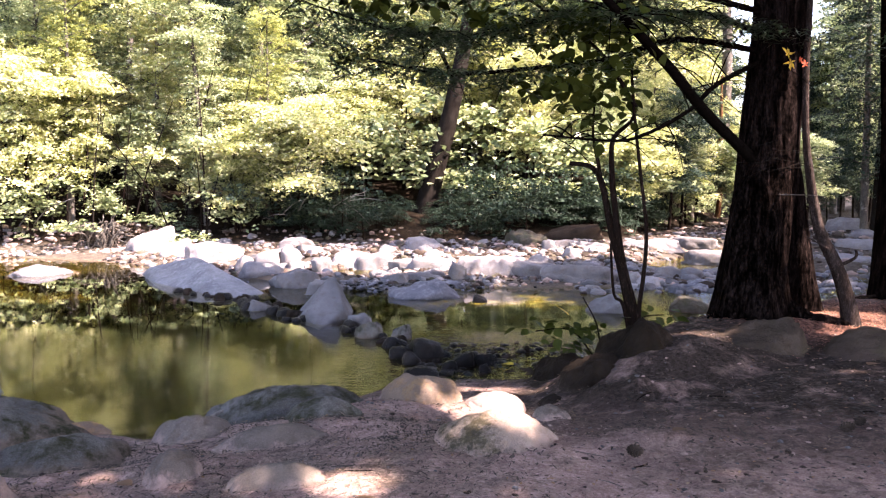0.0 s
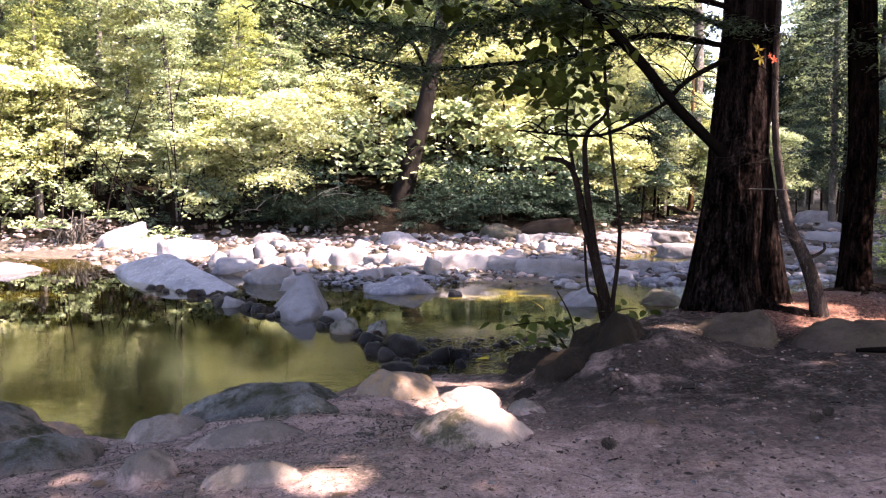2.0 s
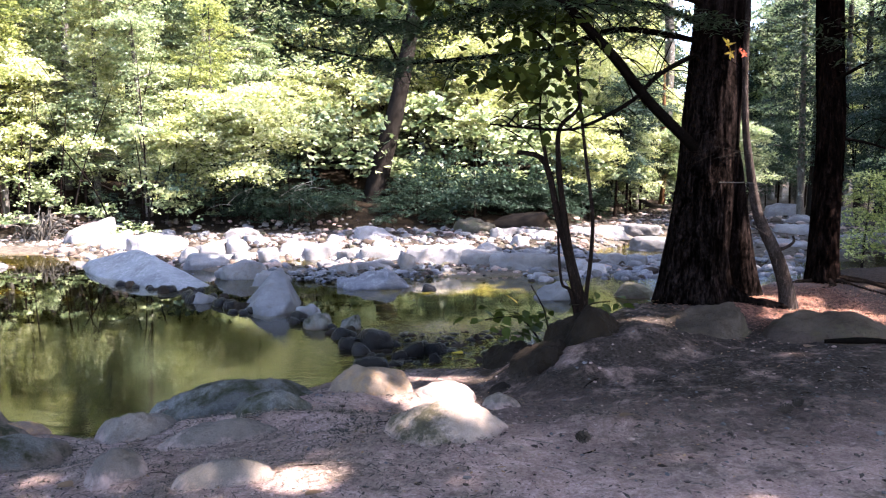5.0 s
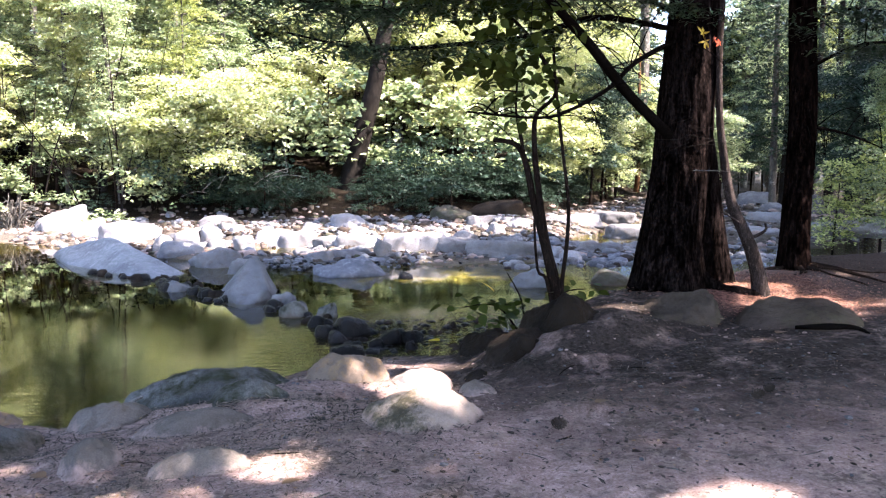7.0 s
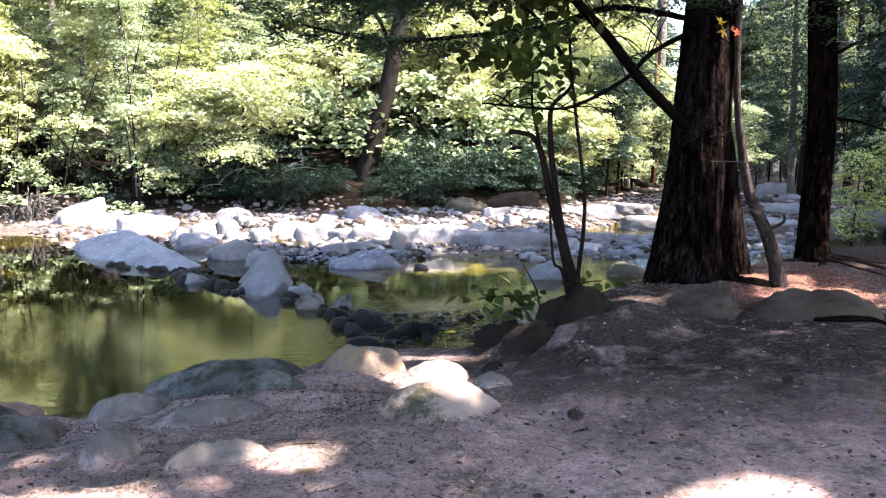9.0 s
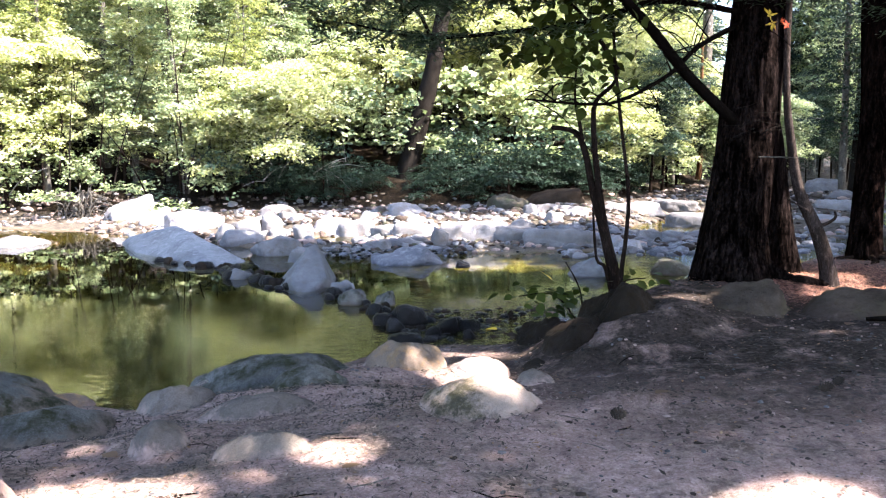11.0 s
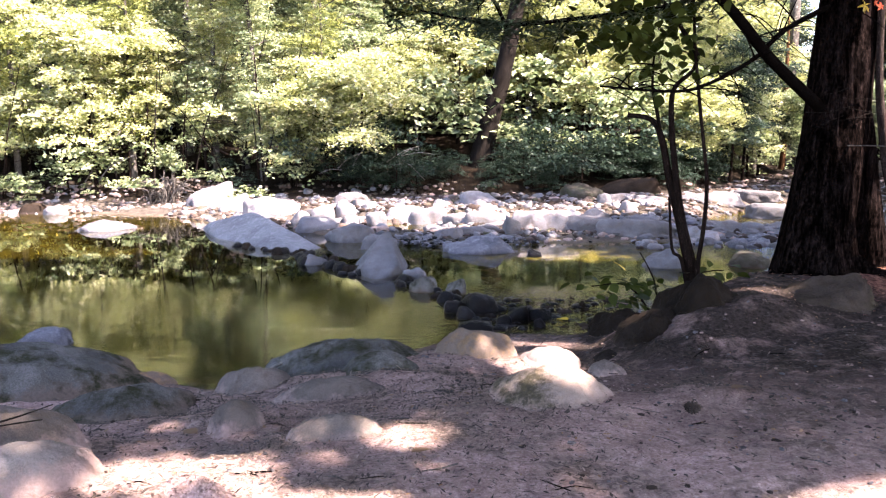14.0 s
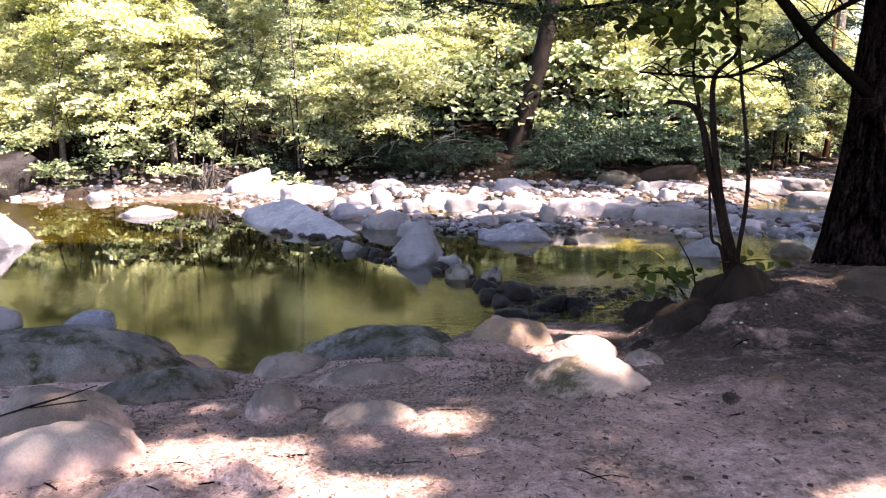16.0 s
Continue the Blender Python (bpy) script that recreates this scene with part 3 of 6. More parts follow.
# flanks of a half-buried rock: leaning in all round, flat on top
DOME = [(0.45, -0.3, 0.85, 0.72), (-0.45, -0.3, 0.85, 0.72), (0, 0.4, 0.9, 0.75), (1, 0, 0.3, 0.98), (-1, 0, 0.3, 0.98), (0, -1, 0.4, 0.9), (0, 1, 0.4, 0.9), (0, 0, 1, 0.8), (0, 0, -1, 0.6)]


def dome_planes(seed, fall=0.0):
    r = random.Random(seed * 5)
    return [(a + fall * c, b + r.uniform(-0.12, 0.12), c, k * r.uniform(0.86, 1.14)) for a, b, c, k in DOME]


def boulder(x, y, z, w, d, h, yaw, seed, mat, angular, sub, label, slope=0.0, name="boulder", planes=None):
    # the sphere's widest line lies at the base, so it sinks a little
    buried = y < 8 and z > -0.58 and angular < 0.7
    if buried:
        ob = new(name, rock_mesh(name, seed, w * 1.03, d * 1.1, h + 0.03, mat, max(0.15, angular), 5, 1.0, 0.6, planes or dome_planes(seed)))
        c, s = math.cos(radians(yaw)), math.sin(radians(yaw))
        if z > -0.5:
            APRONS.append((x, y, c, s, w * 0.58, d * 0.62, h * 0.20))
    else:
        ob = new(name, rock_mesh(name, seed, w * 1.03, d, h + 0.03, mat, angular, max(sub, 4 if w * 18 / y > 0.6 else 3), 0.45, planes=planes))
    for v in ob.data.vertices:     # a top that falls to one side
        if v.co.z > 0:
            v.co.z *= 1 + slope * (2 * v.co.x / w - 1 if slope > 0 else 2 * v.co.x / w + 1)
    ob.matrix_world = pose(x, y, z - 0.03, 0, 0, yaw)
    return tagged(ob, label, "rock")


boulder(-8.26, 21.91, -0.50, 1.44, 0.79, 0.72, 21, 1, pale, 0.80, 4, "sunlit white angular granite boulder on the gravel bar", planes=[(1, 0, 0.05, 0.9), (-0.3, -0.1, 1, 0.75), (-1, -0.2, 0.15, 1), (0, -1, 0.3, 0.8), (0, 1, 0, 0.8), (0, 0, -1, 0.6), (0.6, -0.6, 0.1, 0.95)])
boulder(-9.08, 17.40, -0.60, 1.35, 0.74, 0.22, 28, 2, blue, 0.53, 3, "low flat grey boulder standing in the pool")
boulder(-6.99, 20.57, -0.50, 1.03, 0.65, 0.49, 19, 4, pale, 0.70, 3, "white angular boulder beside the gravel bar", planes=[(1, -0.1, 0.35, 0.8), (-0.5, -0.1, 0.9, 0.75), (-1, 0, 0, 1), (0, -1, 0.4, 0.8), (0, 1, 0.2, 0.8), (0, 0, -1, 0.6)])
boulder(-5.82, 19.76, -0.50, 1.44, 0.79, 0.47, 16, 5, pale, 0.38, 3, "broad rounded white boulder in sun")
boulder(-4.06, 17.09, -0.60, 1.05, 0.66, 0.33, 13, 6, grey, 0.38, 3, "rounded pale grey boulder at the water's edge")
boulder(-2.93, 15.44, -0.60, 1.06, 0.58, 0.35, 11, 7, grey, 0.70, 3, "angular grey boulder at the water's edge")
boulder(-4.01, 21.37, -0.30, 1.01, 0.64, 0.27, 11, 8, pale, 0.38, 3, "rounded white boulder on the gravel bar")
boulder(-2.26, 18.63, -0.58, 0.93, 0.59, 0.40, 7, 9, pale, 0.38, 3, "long rounded pale boulder beside shallow water")
boulder(-1.64, 18.63, -0.58, 0.92, 0.58, 0.38, 5, 10, pale, 0.38, 3, "rounded pinkish white boulder beside shallow water")
boulder(-0.46, 20.83, -0.40, 1.19, 0.75, 0.41, 1, 11, pale, 0.45, 4, "tall rounded white boulder on cobbles", planes=[(-1, -0.1, 0.15, 0.75), (0.5, -0.1, 0.9, 0.72), (1, 0, 0.2, 1.0), (0, -1, 0.2, 0.8), (0, 1, 0, 0.8), (0, 0, -1, 0.6), (-0.3, 0, 1, 0.85)])
boulder(-0.27, 17.08, -0.55, 1.17, 0.64, 0.40, 1, 12, grey, 0.90, 3, "blocky grey boulder with pale top")
boulder(0.29, 15.88, -0.58, 0.38, 0.36, 0.46, -1, 13, grey, 0.90, 3, "upright slab of grey rock leaning on a boulder")
boulder(-0.47, 15.77, -0.58, 0.91, 0.50, 0.25, 2, 14, grey, 0.53, 3, "low grey boulder in front of a blocky one")
boulder(-0.31, 14.04, -0.62, 1.34, 0.73, 0.34, 1, 15, blue, 0.53, 3, "speckled blue-grey boulder sloping into the water")
boulder(1.10, 16.70, -0.55, 1.65, 0.90, 0.47, -4, 16, pale, 0.38, 3, "large smooth pale boulder in full sun")
boulder(1.96, 16.45, -0.50, 1.71, 0.80, 0.38, -7, 17, pale, 0.53, 3, "broad low white boulder in full sun")
boulder(2.78, 15.90, -0.55, 1.60, 0.75, 0.36, -10, 18, grey, 0.53, 3, "broad grey boulder at the edge of the bar")
boulder(0.64, 13.50, -0.62, 0.28, 0.22, 0.14, -3, 19, wet, 0.30, 3, "small dark wet stone in the stream")
boulder(2.42, 22.59, -0.40, 1.27, 0.75, 0.51, -6, 20, mossy, 0.75, 4, "grey-green shaded boulder below the far bank")
boulder(3.62, 21.53, -0.45, 1.84, 0.73, 0.35, -10, 21, pale, 0.53, 3, "pale flat slab of rock in sun")
# this boulder's shade under the bank comes from its dark colour
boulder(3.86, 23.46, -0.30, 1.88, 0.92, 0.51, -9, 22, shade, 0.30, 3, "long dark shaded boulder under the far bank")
boulder(3.80, 21.76, -0.40, 0.95, 0.53, 0.24, -10, 23, grey, 0.53, 3, "grey stone on the gravel bar")
boulder(-2.24, 14.45, -0.60, 0.73, 0.40, 0.27, 9, 24, grey, 0.53, 3, "low grey stone behind the pointed rock")
boulder(-4.75, 18.52, -0.50, 0.47, 0.30, 0.23, 14, 25, grey, 0.53, 3, "small pale stone in shallow water")
boulder(-4.34, 19.12, -0.45, 0.61, 0.39, 0.26, 13, 26, pale, 0.38, 3, "rounded white cobble among the bar stones")
boulder(-3.80, 19.37, -0.45, 0.53, 0.34, 0.29, 11, 27, pale, 0.38, 3, "rounded white cobble among the bar stones")
boulder(-3.32, 20.12, -0.45, 0.64, 0.41, 0.26, 9, 28, pale, 0.38, 3, "rounded white cobble among the bar stones")
boulder(-2.78, 17.81, -0.50, 0.49, 0.31, 0.27, 9, 29, grey, 0.38, 3, "rounded grey cobble among the bar stones")
boulder(-0.94, 17.99, -0.50, 0.74, 0.47, 0.22, 3, 30, grey, 0.53, 3, "flat grey stone on the bar")
boulder(5.93, 21.97, -0.45, 1.80, 0.99, 0.34, -15, 31, pale, 0.53, 3, "pale flat slab upstream in sun")
boulder(4.92, 16.59, -0.55, 0.76, 0.42, 0.24, -17, 32, grey, 0.53, 3, "grey stone in the upstream rapids")
boulder(6.66, 19.70, -0.50, 1.17, 0.64, 0.26, -19, 33, grey, 0.53, 3, "grey stone in the upstream rapids")
boulder(7.61, 23.57, -0.45, 1.39, 0.77, 0.27, -18, 34, grey, 0.53, 3, "grey boulder by the stream")
boulder(-3.20, 12.68, -0.60, 0.35, 0.25, 0.14, 14, 35, wet, 0.53, 3, "small wet stone of the stone line")
boulder(-3.02, 12.64, -0.60, 0.42, 0.30, 0.16, 13, 36, grey, 0.53, 3, "blue-grey stone of the stone line")
boulder(-2.71, 12.29, -0.60, 0.23, 0.21, 0.13, 12, 37, wet, 0.40, 3, "dark wet stone of the stone line")
boulder(-2.48, 12.07, -0.60, 0.21, 0.19, 0.13, 12, 38, wet, 0.40, 3, "small dark wet stone of the stone line")
boulder(-1.20, 11.18, -0.60, 0.39, 0.31, 0.20, 6, 39, grey, 0.30, 3, "rounded grey stone beside the pointed rock")
boulder(-1.35, 10.99, -0.60, 0.31, 0.24, 0.14, 7, 40, wet, 0.30, 3, "dark stone against the pointed rock")
boulder(-1.01, 10.45, -0.60, 0.38, 0.30, 0.20, 6, 41, slab, 0.20, 3, "rounded grey stone of the stone line")
boulder(-0.56, 10.34, -0.60, 0.30, 0.21, 0.18, 3, 42, slab, 0.45, 3, "pale angular stone standing in the riffle")
boulder(-0.65, 9.78, -0.60, 0.27, 0.22, 0.13, 4, 43, wet, 0.40, 3, "dark wet stone of the stone line")
boulder(-0.18, 9.28, -0.60, 0.49, 0.38, 0.22, 1, 44, wet, 0.10, 3, "large rounded black wet stone")
boulder(-0.50, 9.21, -0.60, 0.29, 0.23, 0.13, 3, 45, wet, 0.30, 3, "dark wet stone below a larger one")
boulder(-0.35, 8.92, -0.60, 0.25, 0.20, 0.12, 2, 46, wet, 0.20, 3, "small dark wet stone")
boulder(-0.22, 8.20, -0.60, 0.40, 0.31, 0.13, 2, 47, wet, 0.40, 3, "dark wet stone at the edge of the landing")
boulder(0.24, 8.80, -0.60, 0.27, 0.19, 0.16, -2, 48, wet, 0.60, 3, "wet angular stone in the riffle")
boulder(0.48, 8.86, -0.60, 0.30, 0.21, 0.12, -3, 49, wet, 0.60, 3, "wet angular stone in the riffle")
boulder(0.08, 8.57, -0.60, 0.19, 0.13, 0.11, -1, 50, wet, 0.50, 3, "small wet stone in the riffle")
boulder(0.47, 8.45, -0.60, 0.16, 0.11, 0.09, -3, 51, wet, 0.50, 3, "small wet stone in the riffle")
boulder(2.67, 12.52, -0.62, 0.69, 0.49, 0.30, -12, 52, grey, 0.53, 3, "pale stone in the water behind the sapling")
boulder(4.02, 12.63, -0.60, 0.70, 0.55, 0.22, -18, 53, mossy, 0.30, 3, "flat mossy stone in the water")
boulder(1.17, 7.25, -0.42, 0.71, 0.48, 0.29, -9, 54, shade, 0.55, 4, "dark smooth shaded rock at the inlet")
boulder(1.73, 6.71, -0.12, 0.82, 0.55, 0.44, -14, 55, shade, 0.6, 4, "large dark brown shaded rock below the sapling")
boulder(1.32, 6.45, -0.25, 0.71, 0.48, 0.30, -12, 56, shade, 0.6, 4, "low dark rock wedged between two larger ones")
boulder(2.88, 6.96, -0.07, 1.02, 0.52, 0.33, -21, 57, weathered, 0.80, 5, "mossy weathered rock at the tree's foot", planes=[(-0.28, -0.25, 1, 0.62), (-0.75, -0.5, 0.55, 0.85), (1, -0.1, 0.35, 0.95), (0.1, -1, 0.55, 0.72), (0.55, -0.8, 0.1, 0.9), (0, 1, 0.1, 0.8), (0, 0, -1, 0.6), (-1, 0.2, 0.1, 1.05)])
boulder(3.90, 6.66, 0.02, 1.05, 0.56, 0.19, -30, 58, weathered, 0.5, 5, "low rounded grey rock half buried in dirt", planes=[(-0.12, -0.3, 1, 0.55), (0.55, -0.25, 0.8, 0.68), (-0.6, -0.4, 0.6, 0.78), (1, 0, 0.3, 0.98), (-1, 0.1, 0.3, 0.98), (0.15, -1, 0.5, 0.78), (0, 1, 0.3, 0.9), (0, 0, -1, 0.6)])
boulder(0.32, 4.50, -0.05, 0.79, 0.56, 0.19, -4, 59, domed, 0.05, 5, "sunlit domed rock with mossy face half buried in dirt")
boulder(-0.19, 6.18, -0.30, 0.72, 0.56, 0.24, 2, 60, ochre, 0.4, 5, "ochre-stained domed rock at the water's edge")
boulder(0.39, 6.00, -0.25, 0.50, 0.37, 0.09, -4, 61, fore, 0.10, 4, "pale sunlit stone behind the domed rock")
boulder(-1.21, 5.93, -0.40, 1.39, 0.79, 0.36, 12, 62, slab, 0.30, 5, "dark sloping bedrock slab at the pool's edge", 0.2)
boulder(-0.83, 5.47, -0.26, 0.68, 0.40, 0.22, 9, 63, slab, 0.10, 4, "rounded dark hump of rock on the slab")
boulder(-1.78, 5.44, -0.35, 0.61, 0.47, 0.19, 18, 64, dusty, 0.20, 4, "rounded tan rock at the waterline")
boulder(-1.09, 4.96, -0.22, 0.83, 0.36, 0.14, 12, 65, dusty, 0.10, 4, "long low tan rock buried in needles")
boulder(-1.52, 4.28, -0.15, 0.34, 0.26, 0.15, 19, 66, dusty, 0.28, 4, "rounded dusty rock rising from the dirt")
boulder(-0.86, 3.95, -0.09, 0.56, 0.36, 0.13, 13, 67, dusty, 0.28, 4, "low dusty rock with a broken edge")
boulder(0.76, 5.29, -0.15, 0.31, 0.24, 0.10, -8, 68, dusty, 0.15, 4, "small rounded rock half buried in dirt")
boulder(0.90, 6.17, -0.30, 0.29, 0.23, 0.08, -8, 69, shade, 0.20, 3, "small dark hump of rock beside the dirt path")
boulder(-3.91, 5.48, -0.35, 2.19, 1.02, 0.29, 36, 70, slab, 0.28, 5, "big dark smooth slab beside the pool", planes=dome_planes(70, 0.3))
boulder(-2.55, 4.92, -0.30, 0.96, 0.46, 0.14, 27, 71, slab, 0.28, 5, "low dark slab of rock below the larger one")
boulder(-2.61, 3.83, -0.12, 0.74, 0.43, 0.23, 34, 72, dusty, 0.28, 5, "rounded tan boulder with a stick lying on it", planes=dome_planes(72, 0.25))
boulder(-2.29, 3.26, -0.02, 0.81, 0.30, 0.13, 36, 73, fore, 0.28, 5, "smooth pale sunlit rock half buried in dirt")
boulder(-2.96, 6.21, -0.62, 0.49, 0.29, 0.15, 25, 74, ochre, 0.20, 3, "ochre stone awash at the pool's edge")
boulder(-4.65, 7.53, -0.60, 0.56, 0.39, 0.17, 32, 75, blue, 0.20, 3, "smooth blue-white stone at the pool's edge")
boulder(-5.64, 7.46, -0.60, 0.46, 0.31, 0.23, 37, 76, grey, 0.20, 3, "rounded stone at the pool's edge")
boulder(-9.85, 12.75, -0.65, 2.1, 1.2, 0.84, 30, 77, blue, 0.45, 4, "big blue-white boulder reflected in the pool", planes=[(0.62, -0.15, 0.8, 0.62), (1, -0.2, 0.3, 0.95), (-1, 0, 0, 1.1), (0, -1, 0.35, 0.7), (0, 1, 0, 0.8), (0, 0, -1, 0.6), (-0.4, 0, 1, 0.9)])
boulder(-15.75, 21.45, -0.55, 3.00, 2.02, 1.35, 36, 78, wet, 0.50, 4, "big dark rock of the cut bank above the pool")
boulder(-13.16, 21.29, -0.58, 0.77, 0.54, 0.29, 32, 79, shade, 0.30, 3, "red-brown stone on the far shore")
boulder(-12.27, 20.92, -0.58, 0.71, 0.39, 0.22, 30, 80, grey, 0.53, 3, "grey stone on the far shore")
boulder(14.64, 28.29, -0.30, 1.34, 0.85, 0.48, -27, 81, grey, 0.38, 3, "rounded boulder far up the stream")
boulder(11.63, 21.50, -0.45, 1.43, 0.68, 0.36, -28, 82, pale, 0.53, 3, "flat sunlit boulder far up the stream")
boulder(9.81, 19.06, -0.50, 1.78, 0.84, 0.23, -27, 83, pale, 0.53, 3, "flat sunlit slab far up the stream")
boulder(13.74, 25.53, -0.40, 1.09, 0.61, 0.33, -28, 84, grey, 0.53, 3, "grey boulder up the stream")
boulder(10.84, 15.88, -0.10, 1.23, 0.68, 0.30, -34, 85, pale, 0.53, 3, "grey boulder in the leafy shade upstream")
boulder(10.59, 16.70, -0.20, 1.29, 0.71, 0.25, -32, 86, grey, 0.53, 3, "grey boulder in the leafy shade upstream")
boulder(13.90, 23.73, -0.20, 1.25, 0.69, 0.50, -30, 87, grey, 0.53, 3, "grey boulder beyond the stream")

make_ground()


def faceted(x, y, z, yaw, planes, sharp, mat, seed, size, label, deep=0.5):
    """A rock with its own split faces, given in metres round its foot."""
    p, tri = hull(planes, 5, sharp)
    ob = new("boulder", mesh_of("boulder", weather(p, size, seed, deep), tri, mat))
    ob.matrix_world = pose(x, y, z, 0, 0, yaw)
    return tagged(ob, label, "rock")


# the long slab: a broad face down to the pool, a ridge, a tail that runs out under water
faceted(-5.1, 16.05, -0.62, -51, [(0.05, -0.52, 0.85, 0.37), (0.173, 0, 0.985, 0.45), (-0.23, -0.05, 0.97, 0.62), (0, 0.9, 0.4, 0.38), (-1, 0, 0, 2.9), (1, 0, 0, 2.95),
                                  (-0.178, -0.984, 0, 0.80), (0.38, -0.925, 0, 1.7), (0, 0, -1, 0.4), (0.1, -0.3, 0.95, 0.47)], 16, slate, 41, 1.1, "long smooth grey slab sloping from the bar into the pool", 0.28)
# the wedge: a broad face to the camera's side, a thin sunlit flank, a tip
faceted(-1.79, 12.0, -0.62, 6, [(-0.76, -0.05, 0.65, 0.37), (0.9, -0.05, 0.42, 0.33), (0.03, -0.48, 0.877, 0.36), (0, 0.9, 0.3, 0.5), (-0.9, -0.5, 0, 0.50), (0.9, -0.6, 0, 0.46), (0, 0, -1, 0.3)],
        38, grey, 42, 0.45, "pointed grey wedge of rock rising from the pool", 0.22)


# cobbles on the gravel bar, each its own thing on one of a few shared meshes
rng = random.Random(5)
COBBLE = [[rock_mesh("cobble", 300 + k + 10 * j, 1, 0.75, 0.36, m, 0.62, 3, 0.6) for k in range(4)] for j, m in enumerate((pale, grey, blue))]
made = 0
while made < 235:
    x, y = rng.uniform(-8.5, 9.5), rng.uniform(15, 24)
    b = y - float(np.interp(x, BAR_X, BAR_Y))
    z = ground_z(x, y)
    if b < 0 or z < -0.62 or z > 0.0:
        continue
    s = rng.uniform(0.14, 0.36) * (1.7 if rng.random() < 0.15 else 1)
    ob = new("cobble", COBBLE[rng.choices((0, 1, 2), (3, 5, 1))[0]][rng.randrange(4)])
    ob.matrix_world = pose(x, y, z - 0.02, rng.uniform(-12, 12), rng.uniform(-12, 12), rng.uniform(0, 360)) @ Matrix.Diagonal((s, s, s * rng.uniform(0.8, 1.5), 1))
    tagged(ob, "rounded sun-bleached cobble on the gravel bar", "stone", group="cobbles of the gravel bar")
    made += 1


for _ in range(95):     # stones that break the shallow rapids beside the bar
    x = rng.uniform(2.6, 8.5)
    y = float(np.interp(x, BAR_X, BAR_Y)) + rng.uniform(-0.9, 2.6)
    s = rng.uniform(0.16, 0.40) * (1.6 if rng.random() < 0.2 else 1)
    ob = new("cobble", COBBLE[rng.choices((0, 1, 2), (4, 3, 3))[0]][rng.randrange(4)])
    ob.matrix_world = pose(x, y, max(-0.63, ground_z(x, y) - 0.02), rng.uniform(-10, 10), rng.uniform(-10, 10), rng.uniform(0, 360)) @ Matrix.Diagonal((s, s, s * rng.uniform(0.7, 1.2), 1))
    tagged(ob, "pale cobble standing in the shallow rapids", "stone", group="cobbles of the rapids")


def stone_line(points, n, seed, big=0.2):
    """Dark wet stones set close along the line that dams the pool."""
    r = random.Random(seed)
    pts = [Vector(p) for p in points]
    kinds = [rock_mesh("stone", 500 + k, 1, 0.8, 0.5, m, 0.45, 2, 0.7) for k, m in enumerate((wet, wet, wet, wet, shade))]
    for k in range(n):
        u = (k + r.random()) / n * (len(pts) - 1)
        i = min(int(u), len(pts) - 2)
        p = pts[i].lerp(pts[i + 1], u - i) + Vector((r.gauss(0, 0.12), r.gauss(0, 0.1), 0))
        s = r.uniform(0.5, 1.3) * big
        ob = new("stone", kinds[r.randrange(5)])
        ob.matrix_world = pose(p.x, p.y, -0.605, r.uniform(-10, 10), r.uniform(-10, 10), r.uniform(0, 360)) @ Matrix.Diagonal((s, s, s * r.uniform(0.6, 1.1), 1))
        tagged(ob, "small dark wet stone of the line damming the pool", "stone", group="stones of the dam line")


stone_line([(-3.5, 13.8, 0), (-2.9, 12.7, 0), (-2.3, 12.0, 0), (-1.9, 11.5, 0)], 34, 1, 0.22)
stone_line([(-5.0, 14.75, 0), (-4.5, 14.15, 0), (-3.9, 13.75, 0), (-3.5, 13.6, 0)], 16, 4, 0.2)
stone_line([(-1.3, 11.1, 0), (-0.95, 10.5, 0), (-0.55, 9.8, 0), (-0.3, 9.1, 0), (-0.2, 8.4, 0)], 20, 2, 0.15)
stone_line([(0.0, 8.9, 0), (0.5, 9.1, 0), (0.9, 9.3, 0), (1.2, 9.7, 0)], 10, 3, 0.13)


def pebbles(name, n, where, sizes, mats, seed, label, sub=1):
    """Loose stones too many to count, in one mesh."""
    rng = random.Random(seed)
    bm = bmesh.new()
    bmesh.ops.create_icosphere(bm, subdivisions=sub, radius=1)
    unit = [v.co.copy() for v in bm.verts]
    tri = [tuple(v.index for v in f.verts) for f in bm.faces]
    bm.free()
    verts, faces, index = [], [], []
    unit = [u / max(abs(u.x), abs(u.y), abs(u.z)) ** 0.45 for u in unit]
    while len(index) < n:
        p = where(rng)
        if p is None:
            continue
        s = rng.uniform(*sizes) * (1 if rng.random() < 0.8 else 1.6)
        m = Matrix.Rotation(rng.uniform(0, 6.3), 3, "Z") @ Matrix.Diagonal((s, s * rng.uniform(0.6, 0.9), s * rng.uniform(0.4, 0.7)))
        o = len(verts)
        jit = [1 + rng.uniform(-0.2, 0.2) for _ in unit]
        verts += [Vector(p) + m @ (u * j) for u, j in zip(unit, jit)]
        faces += [tuple(i + o for i in t) for t in tri]
        index.append(rng.randrange(len(mats)))
    me = mesh_of(name, verts, faces, mats[0])
    for m in mats[1:]:
        me.materials.append(m)
    me.polygons.foreach_set("material_index", np.repeat(index, len(tri)))
    return tagged(new(name, me), label, "gravel", kind="stuff")


def on_bar(rng):
    x = rng.uniform(-9, 15)
    y = rng.uniform(14.8, 24 if x < 6 else 34)
    z = ground_z(x, y)
    return (x, y, z) if y > float(np.interp(x, BAR_X, BAR_Y)) - 0.1 and -0.63 < z < 0.05 else None


def on_spit(rng):
    x, y = rng.gauss(-0.9, 0.9), rng.gauss(15.6, 0.5)
    return (x, y, -0.58 + rng.uniform(0, 0.06))


def on_rapids(rng):
    x = rng.uniform(2.6, 8.5)
    y = float(np.interp(x, BAR_X, BAR_Y)) + rng.uniform(-1.2, 2.6)
    return (x, y, max(-0.6, ground_z(x, y)))


